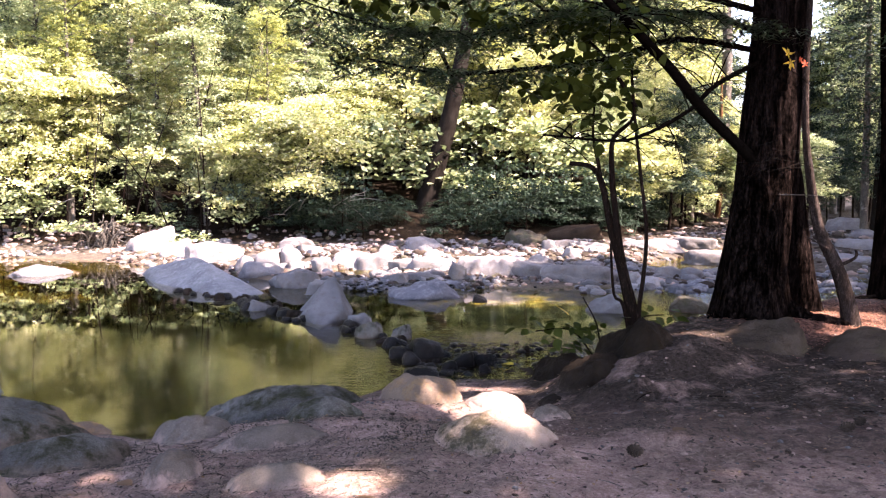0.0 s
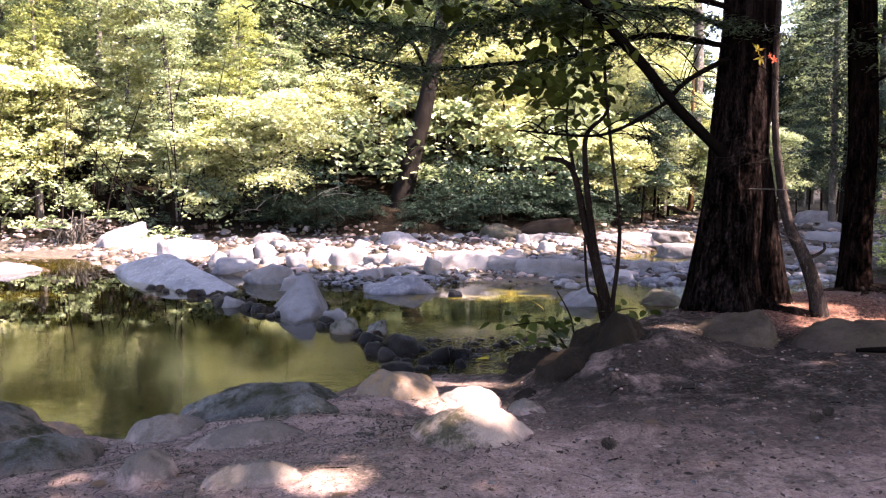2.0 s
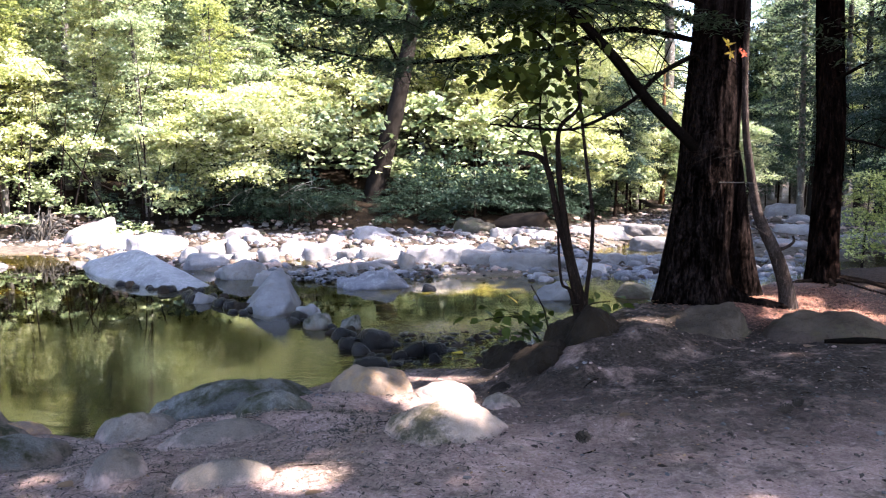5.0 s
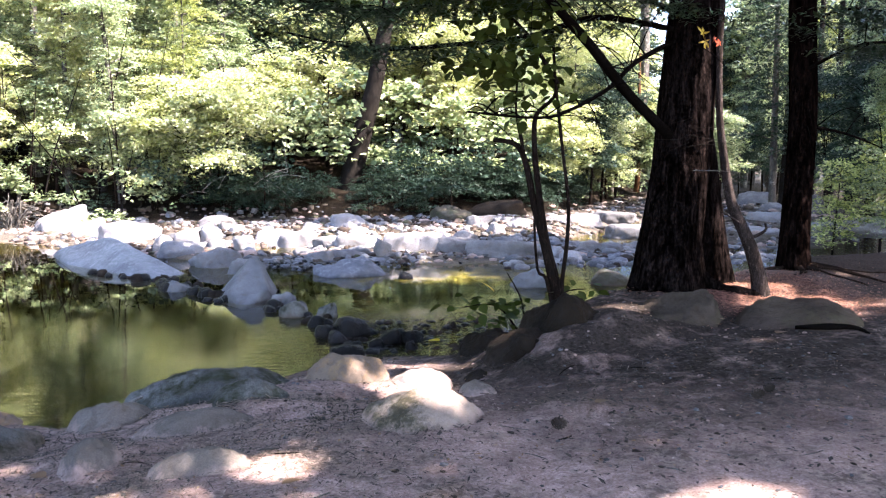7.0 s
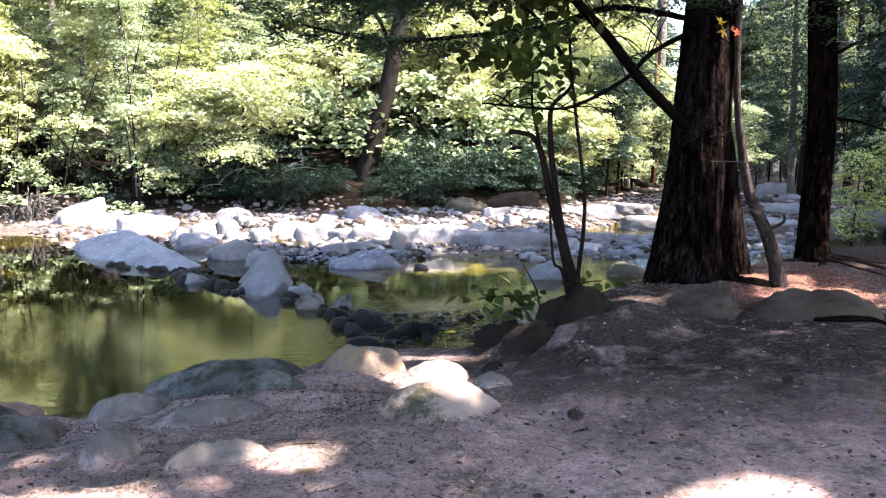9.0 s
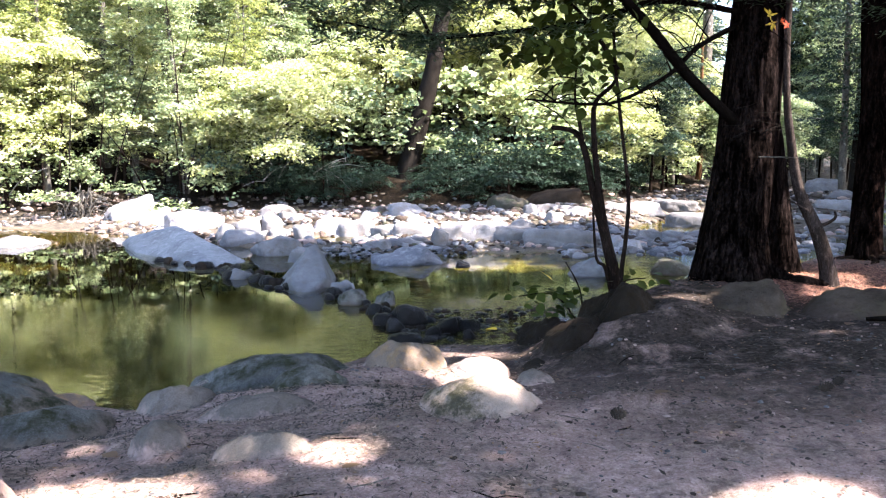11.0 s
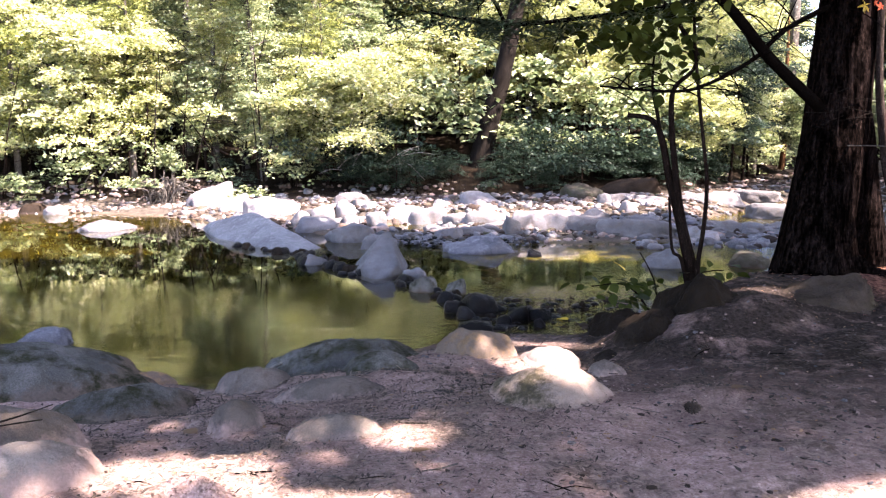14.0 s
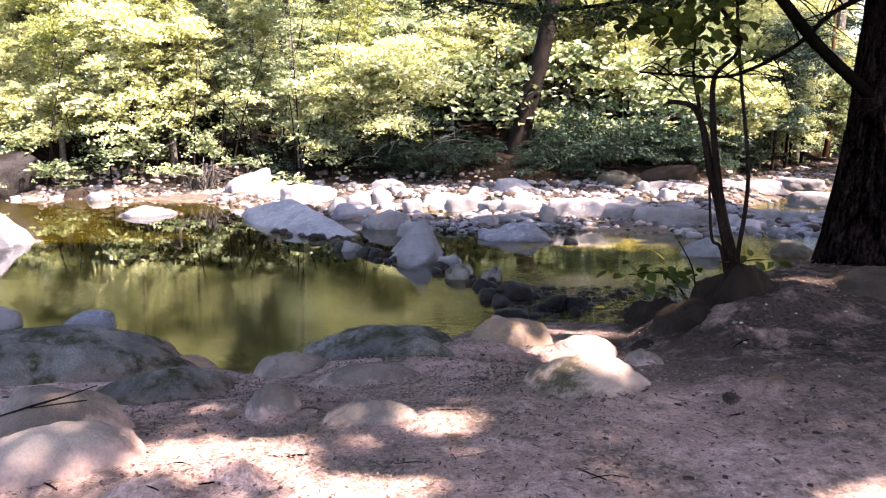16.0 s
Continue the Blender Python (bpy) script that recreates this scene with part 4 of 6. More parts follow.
def on_riffle(rng):
    x, y = rng.uniform(-0.3, 1.5), rng.uniform(8.3, 10.0)
    return (x, y, -0.63 + rng.uniform(-0.02, 0.025))


def on_left_shore(rng):
    x = rng.uniform(-15, -8.5)
    y = float(np.interp(x, FAR_X, FAR_Y)) + rng.uniform(-1.3, 0.6)
    return (x, y, max(-0.6, ground_z(x, y)))


pebbles("bar_stones", 1250, on_bar, (0.05, 0.12), (grey, mossy, grey, dusty, mossy), 11, "jumbled sun-bleached stones of the gravel bar", 2)
pebbles("bar_gravel", 4000, on_bar, (0.03, 0.10), (grey, shade, mossy, dusty, shade), 1, "sun-bleached pebbles and gravel of the bar")
pebbles("spit_gravel", 700, on_spit, (0.025, 0.07), (grey, blue, wet), 2, "grey pebbles of a low spit in the stream")
pebbles("rapids_gravel", 420, on_rapids, (0.05, 0.13), (pale, grey, blue, shade), 41, "wet pebbles breaking the shallow rapids", 2)
pebbles("riffle_gravel", 260, on_riffle, (0.025, 0.07), (wet, wet, shade), 3, "dark wet pebbles in the riffle")
pebbles("shore_gravel", 500, on_left_shore, (0.03, 0.1), (pale, ochre, dusty), 4, "tan gravel along the far shore")

# ---- trees of the near bank ----


def trunk_mesh(name, points, radii, mat, sides=20, flare=0.0, rough=0.12, seed=0):
    v, f = tube(points, radii, sides, rough, seed)
    if flare:
        base = Vector(points[0])
        for i, p in enumerate(v):
            u = max(0.0, 1 - (p.z - base.z) / 0.75)
            a = math.atan2(p.y - base.y, p.x - base.x)
            k = 1 + flare * u * u * (0.45 + 0.55 * math.cos(a * 4 + seed) ** 2)
            v[i] = Vector((base.x + (p.x - base.x) * k, base.y + (p.y - base.y) * k, p.z)) if u > 0 else p
    return mesh_of(name, v, f, mat)


def limb(name, points, r0, r1, parent, mat=None, twigs=0, seed=0, sides=8):
    n = len(points)
    radii = [r0 + (r1 - r0) * i / (n - 1) for i in range(n)]
    parts = [tube(points, radii, sides, 0.15, seed)]
    rng = random.Random(seed)
    pts = [Vector(p) for p in points]
    for _ in range(twigs):
        i = rng.randrange(n - 1)
        p = pts[i].lerp(pts[i + 1], rng.random())
        d = Vector((rng.uniform(-1, 1), rng.uniform(-1, 1), rng.uniform(-0.5, 0.6))).normalized()
        ln = rng.uniform(0.25, 0.8)
        q = p + d * ln * 0.5 + Vector((0, 0, 0.04))
        parts.append(tube([p, q, p + d * ln + Vector((0, 0, -0.08))], [0.009, 0.006, 0.002], 4))
    v, f = join(*parts)
    return part(name, mesh_of(name, v, f, mat or branch_bark), parent)


def thing(name, label, category, at=(0, 0, 0), group=""):
    ob = new(name)
    ob.matrix_world = pose(*at)
    return tagged(ob, label, category, group)


def spray(rng, path, length, count, droop=0.25):
    """Flat hemlock sprays along a branch: centers of the little twigs."""
    path = [np.array(p, float) for p in path]
    seg = rng.integers(0, len(path) - 1, count)
    u = rng.random(count)[:, None]
    a, b = np.array([path[i] for i in seg]), np.array([path[i + 1] for i in seg])
    base = a + (b - a) * u
    ang = rng.uniform(0, 2 * np.pi, count)
    out = np.stack([np.cos(ang), np.sin(ang), np.zeros(count)], 1) * (rng.random(count)[:, None] ** 0.7) * length
    out[:, 2] = -droop * np.linalg.norm(out, axis=1) + rng.normal(0, 0.03, count)
    return base + out


# gaps in the canopy, on the ground, through which the sun reaches it: x, y, z, radius
BANK_GAPS = [(-0.5, 3.84, -0.05, 0.19), (-0.26, 3.92, -0.05, 0.11), (-1.3, 3.53, -0.05, 0.24), (-1.45, 3.35, -0.03, 0.16), (-1.81, 3.6, -0.05, 0.17), (-1.6, 3.72, -0.05, 0.15),
             (0.40, 4.5, 0.12, 0.2), (0.52, 4.62, 0.1, 0.14), (0.4, 5.8, -0.16, 0.3), (0.42, 6.1, -0.2, 0.28), (0.5, 7.05, -0.4, 0.2), (0.1, 7.1, -0.4, 0.16), (0.85, 6.75, -0.35, 0.2), (1.65, 3.15, 0.0, 0.2), (1.3, 3.1, 0.0, 0.15),
             (-0.72, 2.98, 0.0, 0.24), (0.0, 5.95, -0.1, 0.12), (-1.05, 3.15, 0.0, 0.16), (-1.7, 5.35, -0.2, 0.11)]
TREE_GAPS = [(2.4, 7.16, 0.05, 0.26), (4.05, 7.1, 0.25, 0.18), (4.5, 7.8, 0.1, 0.22), (3.95, 8.3, 0.12, 0.3), (4.2, 7.55, 0.12, 0.2), (4.75, 7.5, 0.12, 0.22), (4.7, 8.3, 0.15, 0.22), (3.42, 6.15, 0.05, 0.14),
             (4.45, 7.4, 0.15, 0.26), (4.75, 7.15, 0.15, 0.2), (3.72, 8.1, 2.5, 0.34), (3.72, 8.05, 1.75, 0.34), (3.75, 8.1, 0.95, 0.2), (4.0, 8.3, 0.45, 0.25), (5.7, 9.6, 0.8, 0.35), (5.75, 9.7, 1.7, 0.2), (3.66, 8.0, 1.3, 0.2), (3.66, 7.98, 0.9, 0.15), (3.97, 8.3, 0.9, 0.2), (3.7, 7.95, 0.5, 0.12), (5.66, 9.45, 0.3, 0.22), (6.0, 9.15, 0.1, 0.16), (5.7, 8.95, 0.1, 0.12), (6.4, 9.2, 0.1, 0.12), (5.0, 7.5, 0.1, 0.12), (4.9, 7.75, 0.1, 0.14),
             (8.8, 12.8, 0.9, 0.3), (9.3, 12.7, 2.0, 0.35), (10.84, 15.8, 0.1, 0.7), (10.5, 13.4, 2.5, 0.8), (9.7, 15.4, 1.2, 0.7)]
GAPS = BANK_GAPS + TREE_GAPS

# where the canopy is merely thin: x, y, z, radius, share of the leaves that is missing
THIN = [(-0.7, 3.6, 0.0, 1.1, 0.78), (-1.55, 3.5, 0.0, 1.0, 0.74), (-1.9, 4.6, -0.1, 0.7, 0.55), (-0.3, 4.7, 0.0, 0.9, 0.6), (0.5, 5.6, -0.1, 0.7, 0.6), (-1.1, 5.1, -0.1, 0.5, 0.55),
        (1.7, 3.0, 0.0, 0.8, 0.45), (0.7, 3.6, 0.0, 0.9, 0.6), (4.3, 8.1, 0.2, 0.9, 0.7), (4.5, 7.55, 0.1, 0.6, 0.7), (-2.4, 3.9, 0.1, 0.5, 0.4), (-2.4, 4.7, -0.1, 0.7, 0.5), (1.5, 4.7, 0.0, 0.8, 0.4), (0.4, 4.4, 0.0, 0.5, 0.55), (-0.2, 6.0, -0.2, 0.4, 0.5)]


def in_gap(p):
    hit = np.zeros(len(p), bool)
    s = np.array(TO_SUN)
    for x, y, z, r in GAPS:
        d = p - np.array((x, y, z))
        off = d - (d @ s)[:, None] * s
        hit |= np.linalg.norm(off, axis=1) < r
    keep = np.random.default_rng(len(p)).random(len(p))
    for x, y, z, r, share in THIN:
        d = p - np.array((x, y, z))
        off = d - (d @ s)[:, None] * s
        hit |= (np.linalg.norm(off, axis=1) < r) & (keep < share)
    return hit


def canopy(name, blobs, n, parent, seed, size=0.34):
    rng = np.random.default_rng(seed)
    c, _ = clumps(rng, blobs, n // 14, 14, 0.38, 0.22)
    c = c[~in_gap(c)]
    return part(name, quads_mesh(name, leaf_quads(rng, c, size, 0.42, 0.75), needle), parent)


def surface_root(foot, angle, start, length, r, parent, mat, seed):
    """A root that leaves the trunk, winds along the ground half sunk in it and dives under."""
    g = random.Random(seed)
    a, q, path, radii = radians(angle), Vector((foot[0], foot[1], 0)), [], []
    q += Vector((math.cos(a), math.sin(a), 0)) * start
    n = 9
    for i in range(n):
        u = i / (n - 1)
        rad = r * (1 - 0.62 * u) * g.uniform(0.85, 1.15)
        lift = r * 1.3 * max(0.0, 1 - 3.5 * u) + rad * (0.15 + 0.35 * math.sin(5.0 * u + seed)) - (1.8 * rad if i == n - 1 else 0)
        path.append((q.x, q.y, ground_z(q.x, q.y) + lift))
        radii.append(rad)
        a += g.uniform(-0.32, 0.32)
        q += Vector((math.cos(a), math.sin(a), 0)) * length / (n - 1)
    part("root", mesh_of("root", *tube(path, radii, 9, 0.25, seed), mat), parent)


def big_hemlock():
    t = thing("hemlock_tree", "large dark hemlock with flared roots and a double stem", "tree")
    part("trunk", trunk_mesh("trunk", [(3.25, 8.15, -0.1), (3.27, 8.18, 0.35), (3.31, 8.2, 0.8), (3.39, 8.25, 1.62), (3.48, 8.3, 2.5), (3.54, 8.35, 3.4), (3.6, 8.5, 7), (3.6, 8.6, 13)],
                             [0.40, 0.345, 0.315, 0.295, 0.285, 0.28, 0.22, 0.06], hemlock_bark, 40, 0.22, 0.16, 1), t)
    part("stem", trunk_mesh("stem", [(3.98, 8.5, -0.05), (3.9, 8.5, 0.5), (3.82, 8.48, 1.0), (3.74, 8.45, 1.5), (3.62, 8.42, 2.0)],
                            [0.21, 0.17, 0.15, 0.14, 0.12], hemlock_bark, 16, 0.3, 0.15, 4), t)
    limb("limb", [(3.2, 8.1, 1.72), (2.58, 7.73, 2.16), (2.14, 7.4, 2.53), (1.74, 7.06, 2.8), (1.38, 6.72, 3.02), (0.97, 6.38, 3.34)], 0.06, 0.03, t, seed=1, twigs=16)
    limb("limb", [(3.3, 8.2, 2.74), (2.73, 7.87, 2.46), (2.38, 7.61, 2.18), (1.93, 7.35, 1.95), (1.56, 7.1, 1.86), (0.87, 6.86, 1.9)], 0.03, 0.008, t, seed=2, twigs=30)
    rows = [[(3.3, 8.25, 3.24), (2.33, 7.92, 3.35), (1.49, 7.64, 3.17), (0.76, 7.35, 2.93), (0.18, 7.07, 2.78), (-0.41, 6.8, 2.78), (-1.04, 6.55, 2.93)],
            [(3.3, 8.2, 2.83), (2.32, 7.83, 2.89), (1.58, 7.49, 2.65), (0.75, 7.16, 2.51), (0.03, 6.83, 2.42), (-0.62, 6.51, 2.5)],
            [(3.3, 8.2, 3.0), (2.57, 7.77, 3.12), (1.65, 7.36, 3.06), (0.87, 6.96, 2.98)]]
    for i, r in enumerate(rows):
        limb("limb", r, 0.034, 0.008, t, seed=10 + i, twigs=14)
    r4 = random.Random(4)
    for k in range(10):     # fine dead twigs round the fork
        a = Vector((3.25 + 0.5 * r4.random(), 7.98, 1.62 + 0.3 * r4.random()))
        d = Vector((r4.choice((-1, -1, 1)) * r4.uniform(0.25, 0.55), r4.uniform(-0.35, -0.05), r4.uniform(-0.12, 0.05)))
        part("dead_twig", mesh_of("dead_twig", *tube([a, a + d * 0.5 + Vector((0, 0, r4.uniform(-0.02, 0.03))), a + d], [0.004, 0.003, 0.0015], 4), shade_bark), t)
    for a, b, c in (((3.4, 7.95, 1.36), (3.6, 7.75, 1.36), (3.78, 7.65, 1.34)),):
        part("dead_twig", mesh_of("dead_twig", *tube([a, b, c], [0.008, 0.005, 0.003], 5), grey_bark), t)
    rng = np.random.default_rng(3)
    c = np.concatenate([spray(rng, rows[0][1:], 0.55, 3200), spray(rng, rows[1][1:], 0.5, 2000), spray(rng, rows[2], 0.65, 2600),
                        spray(rng, [(3.9, 9.0, 3.1), (4.6, 9.2, 3.2), (5.4, 9.4, 3.0)], 0.5, 500),
                        spray(rng, [(0.4, 7.2, 3.2), (-0.6, 6.9, 3.3), (-1.4, 6.8, 3.25)], 0.5, 2600)])
    part("needles", quads_mesh("needles", leaf_quads(rng, c, 0.10, 0.2, 0.7), needle), t)
    canopy("crown", [(4.0, 5.5, 8.8, 4.5, 3.6, 2.0), (3.5, 7.5, 11, 2.6, 2.4, 1.6), (3.6, 5.0, 5.6, 3.2, 3.0, 0.7), (1.8, 9.3, 5.8, 2.6, 2.2, 0.6), (-1.2, 8.3, 6.4, 2.6, 2.2, 0.6)], 46000, t, 11)
    for k, (a, ln, r) in enumerate(((-28, 0.75, 0.085), (-118, 0.35, 0.05), (200, 0.4, 0.06))):
        surface_root((3.35, 8.15), a, 0.26, ln, r, t, hemlock_bark, 60 + k)


big_hemlock()


def second_hemlock():
    t = thing("hemlock_tree", "slender dark hemlock trunk with reddish bark", "tree")
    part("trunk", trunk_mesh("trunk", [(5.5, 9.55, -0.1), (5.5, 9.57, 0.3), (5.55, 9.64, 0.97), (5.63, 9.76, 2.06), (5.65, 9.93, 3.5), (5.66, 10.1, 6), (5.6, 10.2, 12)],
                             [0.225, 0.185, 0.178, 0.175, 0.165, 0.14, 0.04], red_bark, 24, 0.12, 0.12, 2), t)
    for k, (a, ln, r) in enumerate(((-14, 1.5, 0.032), (-34, 1.1, 0.03), (-62, 0.8, 0.03), (-100, 0.5, 0.04), (190, 0.35, 0.04))):
        surface_root((5.5, 9.53), a, 0.14, ln, r, t, root_bark, 70 + k)
    for i, r in enumerate([[(5.6, 9.7, 2.6), (6.2, 9.4, 2.9), (6.9, 9.2, 2.8), (7.6, 9.2, 2.5)], [(5.6, 9.8, 3.2), (6.3, 9.8, 3.4), (7.2, 9.6, 3.2)], [(5.6, 9.7, 1.9), (6.1, 9.6, 1.8), (6.6, 9.5, 1.6)]]):
        limb("limb", r, 0.025, 0.006, t, seed=50 + i, twigs=10)
    rng = np.random.default_rng(5)
    c = np.concatenate([spray(rng, [(5.9, 9.6, 2.9), (6.9, 9.2, 2.85), (7.8, 9.2, 2.5)], 0.6, 1500), spray(rng, [(5.8, 9.8, 3.4), (7.2, 9.6, 3.2)], 0.6, 900)])
    part("needles", quads_mesh("needles", leaf_quads(rng, c, 0.13, 0.3, 0.8), needle), t)
    canopy("crown", [(6.5, 7.6, 8.8, 3.6, 2.6, 1.8), (6.8, 7.0, 5.8, 2.4, 2.0, 0.7)], 20000, t, 12)


second_hemlock()


# hemlocks out of view, added for the shade their crowns cast
def overhead_hemlock(x, y, blobs, n, seed):
    t = thing("hemlock_tree", "tall hemlock whose crown shades the dirt bank", "tree", group="hemlocks shading the bank")
    z = ground_z(x, y)
    part("trunk", trunk_mesh("trunk", [(x, y, z - 0.1), (x, y, 2), (x + 0.1, y, 6), (x, y, 12)], [0.3, 0.24, 0.18, 0.04], red_bark, 14, 0.3, 0.12, seed), t)
    canopy("crown", blobs, n, t, seed)


overhead_hemlock(7.8, 5.6, [(8.5, 3.5, 9.5, 4.4, 3.8, 2.3)], 24000, 21)
overhead_hemlock(10.5, 8.6, [(10.0, 7.2, 9.0, 4.0, 2.4, 2.0), (14.2, 7.0, 9.2, 2.8, 2.2, 1.6)], 24000, 22)
overhead_hemlock(12.5, 0.5, [(12, 0.5, 9.5, 4.2, 3.8, 2.4)], 18000, 23)
overhead_hemlock(5.0, -3.0, [(5.5, -1.5, 9.5, 4.6, 4.0, 2.4)], 17500, 24)
overhead_hemlock(-0.5, -4.5, [(0.5, -2.5, 9.0, 4.5, 3.8, 2.4)], 13000, 25)
overhead_hemlock(9.0, -6.0, [(9, -5, 9.0, 4.5, 3.6, 2.4)], 16000, 26)
overhead_hemlock(-6.0, 1.0, [(-4.5, 0.5, 9.0, 3.5, 3.2, 2.0)], 8500, 27)
overhead_hemlock(-2.5, -1.5, [(-3.0, 4.5, 8.2, 3.2, 3.0, 1.6)], 12000, 31)
overhead_hemlock(0.8, -2.2, [(0.8, 5.2, 8.4, 3.0, 3.0, 1.5)], 8500, 32)
overhead_hemlock(-7.5, 4.5, [(-6.5, 5.5, 8.0, 3.0, 2.6, 1.8)], 10000, 33)
overhead_hemlock(9.5, 11.9, [(4.2, 12.0, 8.6, 2.4, 1.9, 0.9), (1.4, 13.6, 8.4, 2.2, 1.6, 0.8), (7.9, 11.6, 9.0, 1.6, 1.3, 0.8)], 9500, 35)
overhead_hemlock(14.5, 10.0, [(13.5, 12.5, 9.5, 3.4, 2.8, 1.6)], 8000, 34)
overhead_hemlock(18.0, 10.5, [(18, 11, 9, 4, 3.4, 2.4)], 14000, 28)
overhead_hemlock(20.5, 15.0, [(19.5, 15, 9, 3.6, 3.2, 2.4)], 14000, 29)
overhead_hemlock(23.0, 19.0, [(22.5, 19, 9.5, 3.6, 3.2, 2.4)], 12000, 30)


def leaning_stem():
    t = thing("leaning_tree", "thin leaning bare stem beside the hemlock", "tree")
    part("trunk", mesh_of("trunk", *tube([(4.21, 7.95, 0.0), (4.15, 7.93, 0.28), (4.03, 7.95, 0.64), (3.85, 7.99, 1.04), (3.74, 8.0, 1.62), (3.70, 8.02, 2.02), (3.69, 8.05, 2.66), (3.73, 8.1, 3.35), (3.77, 8.2, 4.6)],
                                         [0.1, 0.075, 0.065, 0.055, 0.045, 0.038, 0.032, 0.028, 0.015], 10, 0.3, 7), stem_bark), t)
    limb("twig", [(4.03, 7.95, 0.62), (4.2, 7.9, 0.72), (4.2, 7.9, 0.8)], 0.02, 0.012, t, stem_bark)
    limb("twig", [(3.95, 7.96, 0.8), (3.8, 7.8, 0.86), (3.6, 7.7, 0.95)], 0.012, 0.004, t, stem_bark)


leaning_stem()


def leaf_unit(mat, length=1.0, width=0.7):
    """One broad leaf with a folded midrib, its stalk at the origin, along +y."""
    rows = [(0.0, 0.0), (0.12, 0.28), (0.35, 0.5), (0.6, 0.42), (0.82, 0.2), (1.0, 0.0)]
    verts, faces = [], []
    for u, w in rows:
        bend = -0.18 * u * u
        verts += [(-w * width, u * length, bend + 0.10 * w), (0, u * length, bend), (w * width, u * length, bend + 0.10 * w)]
    for i in range(len(rows) - 1):
        a = 3 * i
        faces += [(a, a + 1, a + 4, a + 3), (a + 1, a + 2, a + 5, a + 4)]
    return mesh_of("leaf", verts, faces, mat)


def lobed_leaf(mat, seed):
    """A ragged maple leaf: five pointed, curled lobes round the stalk."""
    g = random.Random(seed)
    verts, faces = [(0, 0, 0)], []
    for k, (a, ln) in enumerate(((-125, 0.6), (-62, 0.9), (0, 1.0), (62, 0.85), (125, 0.55))):
        a, ln = radians(a + g.uniform(-10, 10)), ln * g.uniform(0.85, 1.1)
        curl = g.uniform(-0.3, 0.35)
        for da, u, dz in ((-0.42, 0.45, 0.06), (-0.2, 0.68, 0.02), (0.0, 1.0, curl), (0.2, 0.68, 0.02), (0.42, 0.45, 0.06)):
            verts.append((math.sin(a + da) * ln * u, math.cos(a + da) * ln * u, dz + curl * u * 0.4))
        i = 1 + 5 * k
        faces += [(0, i, i + 1), (0, i + 1, i + 3), (i + 1, i + 2, i + 3), (0, i + 3, i + 4)]
    return mesh_of("leaf", verts, faces, mat, False)


LEAF = [leaf_unit(leaf_near, 1, 0.72), leaf_unit(leaf_near, 1, 0.85)]
LEAF_DRY = leaf_unit(leaf_dry, 1, 0.7)


def leaves_on(parent, path, n, size, seed, reach=0.12, down=25, meshes=None):
    rng = random.Random(seed)
    pts = [Vector(p) for p in path]
    for _ in range(n):
        i = rng.randrange(len(pts) - 1)
        p = pts[i].lerp(pts[i + 1], rng.random()) + Vector((rng.gauss(0, reach), rng.gauss(0, reach), rng.gauss(0, reach * 0.6)))
        ob = new("leaf", rng.choice(meshes or LEAF))
        ob.parent = parent
        s = size * rng.uniform(0.7, 1.25)
        ob.matrix_basis = pose(*p, -down + rng.uniform(-35, 25), rng.uniform(-35, 35), rng.uniform(0, 360)) @ Matrix.Diagonal((s, s, s, 1))


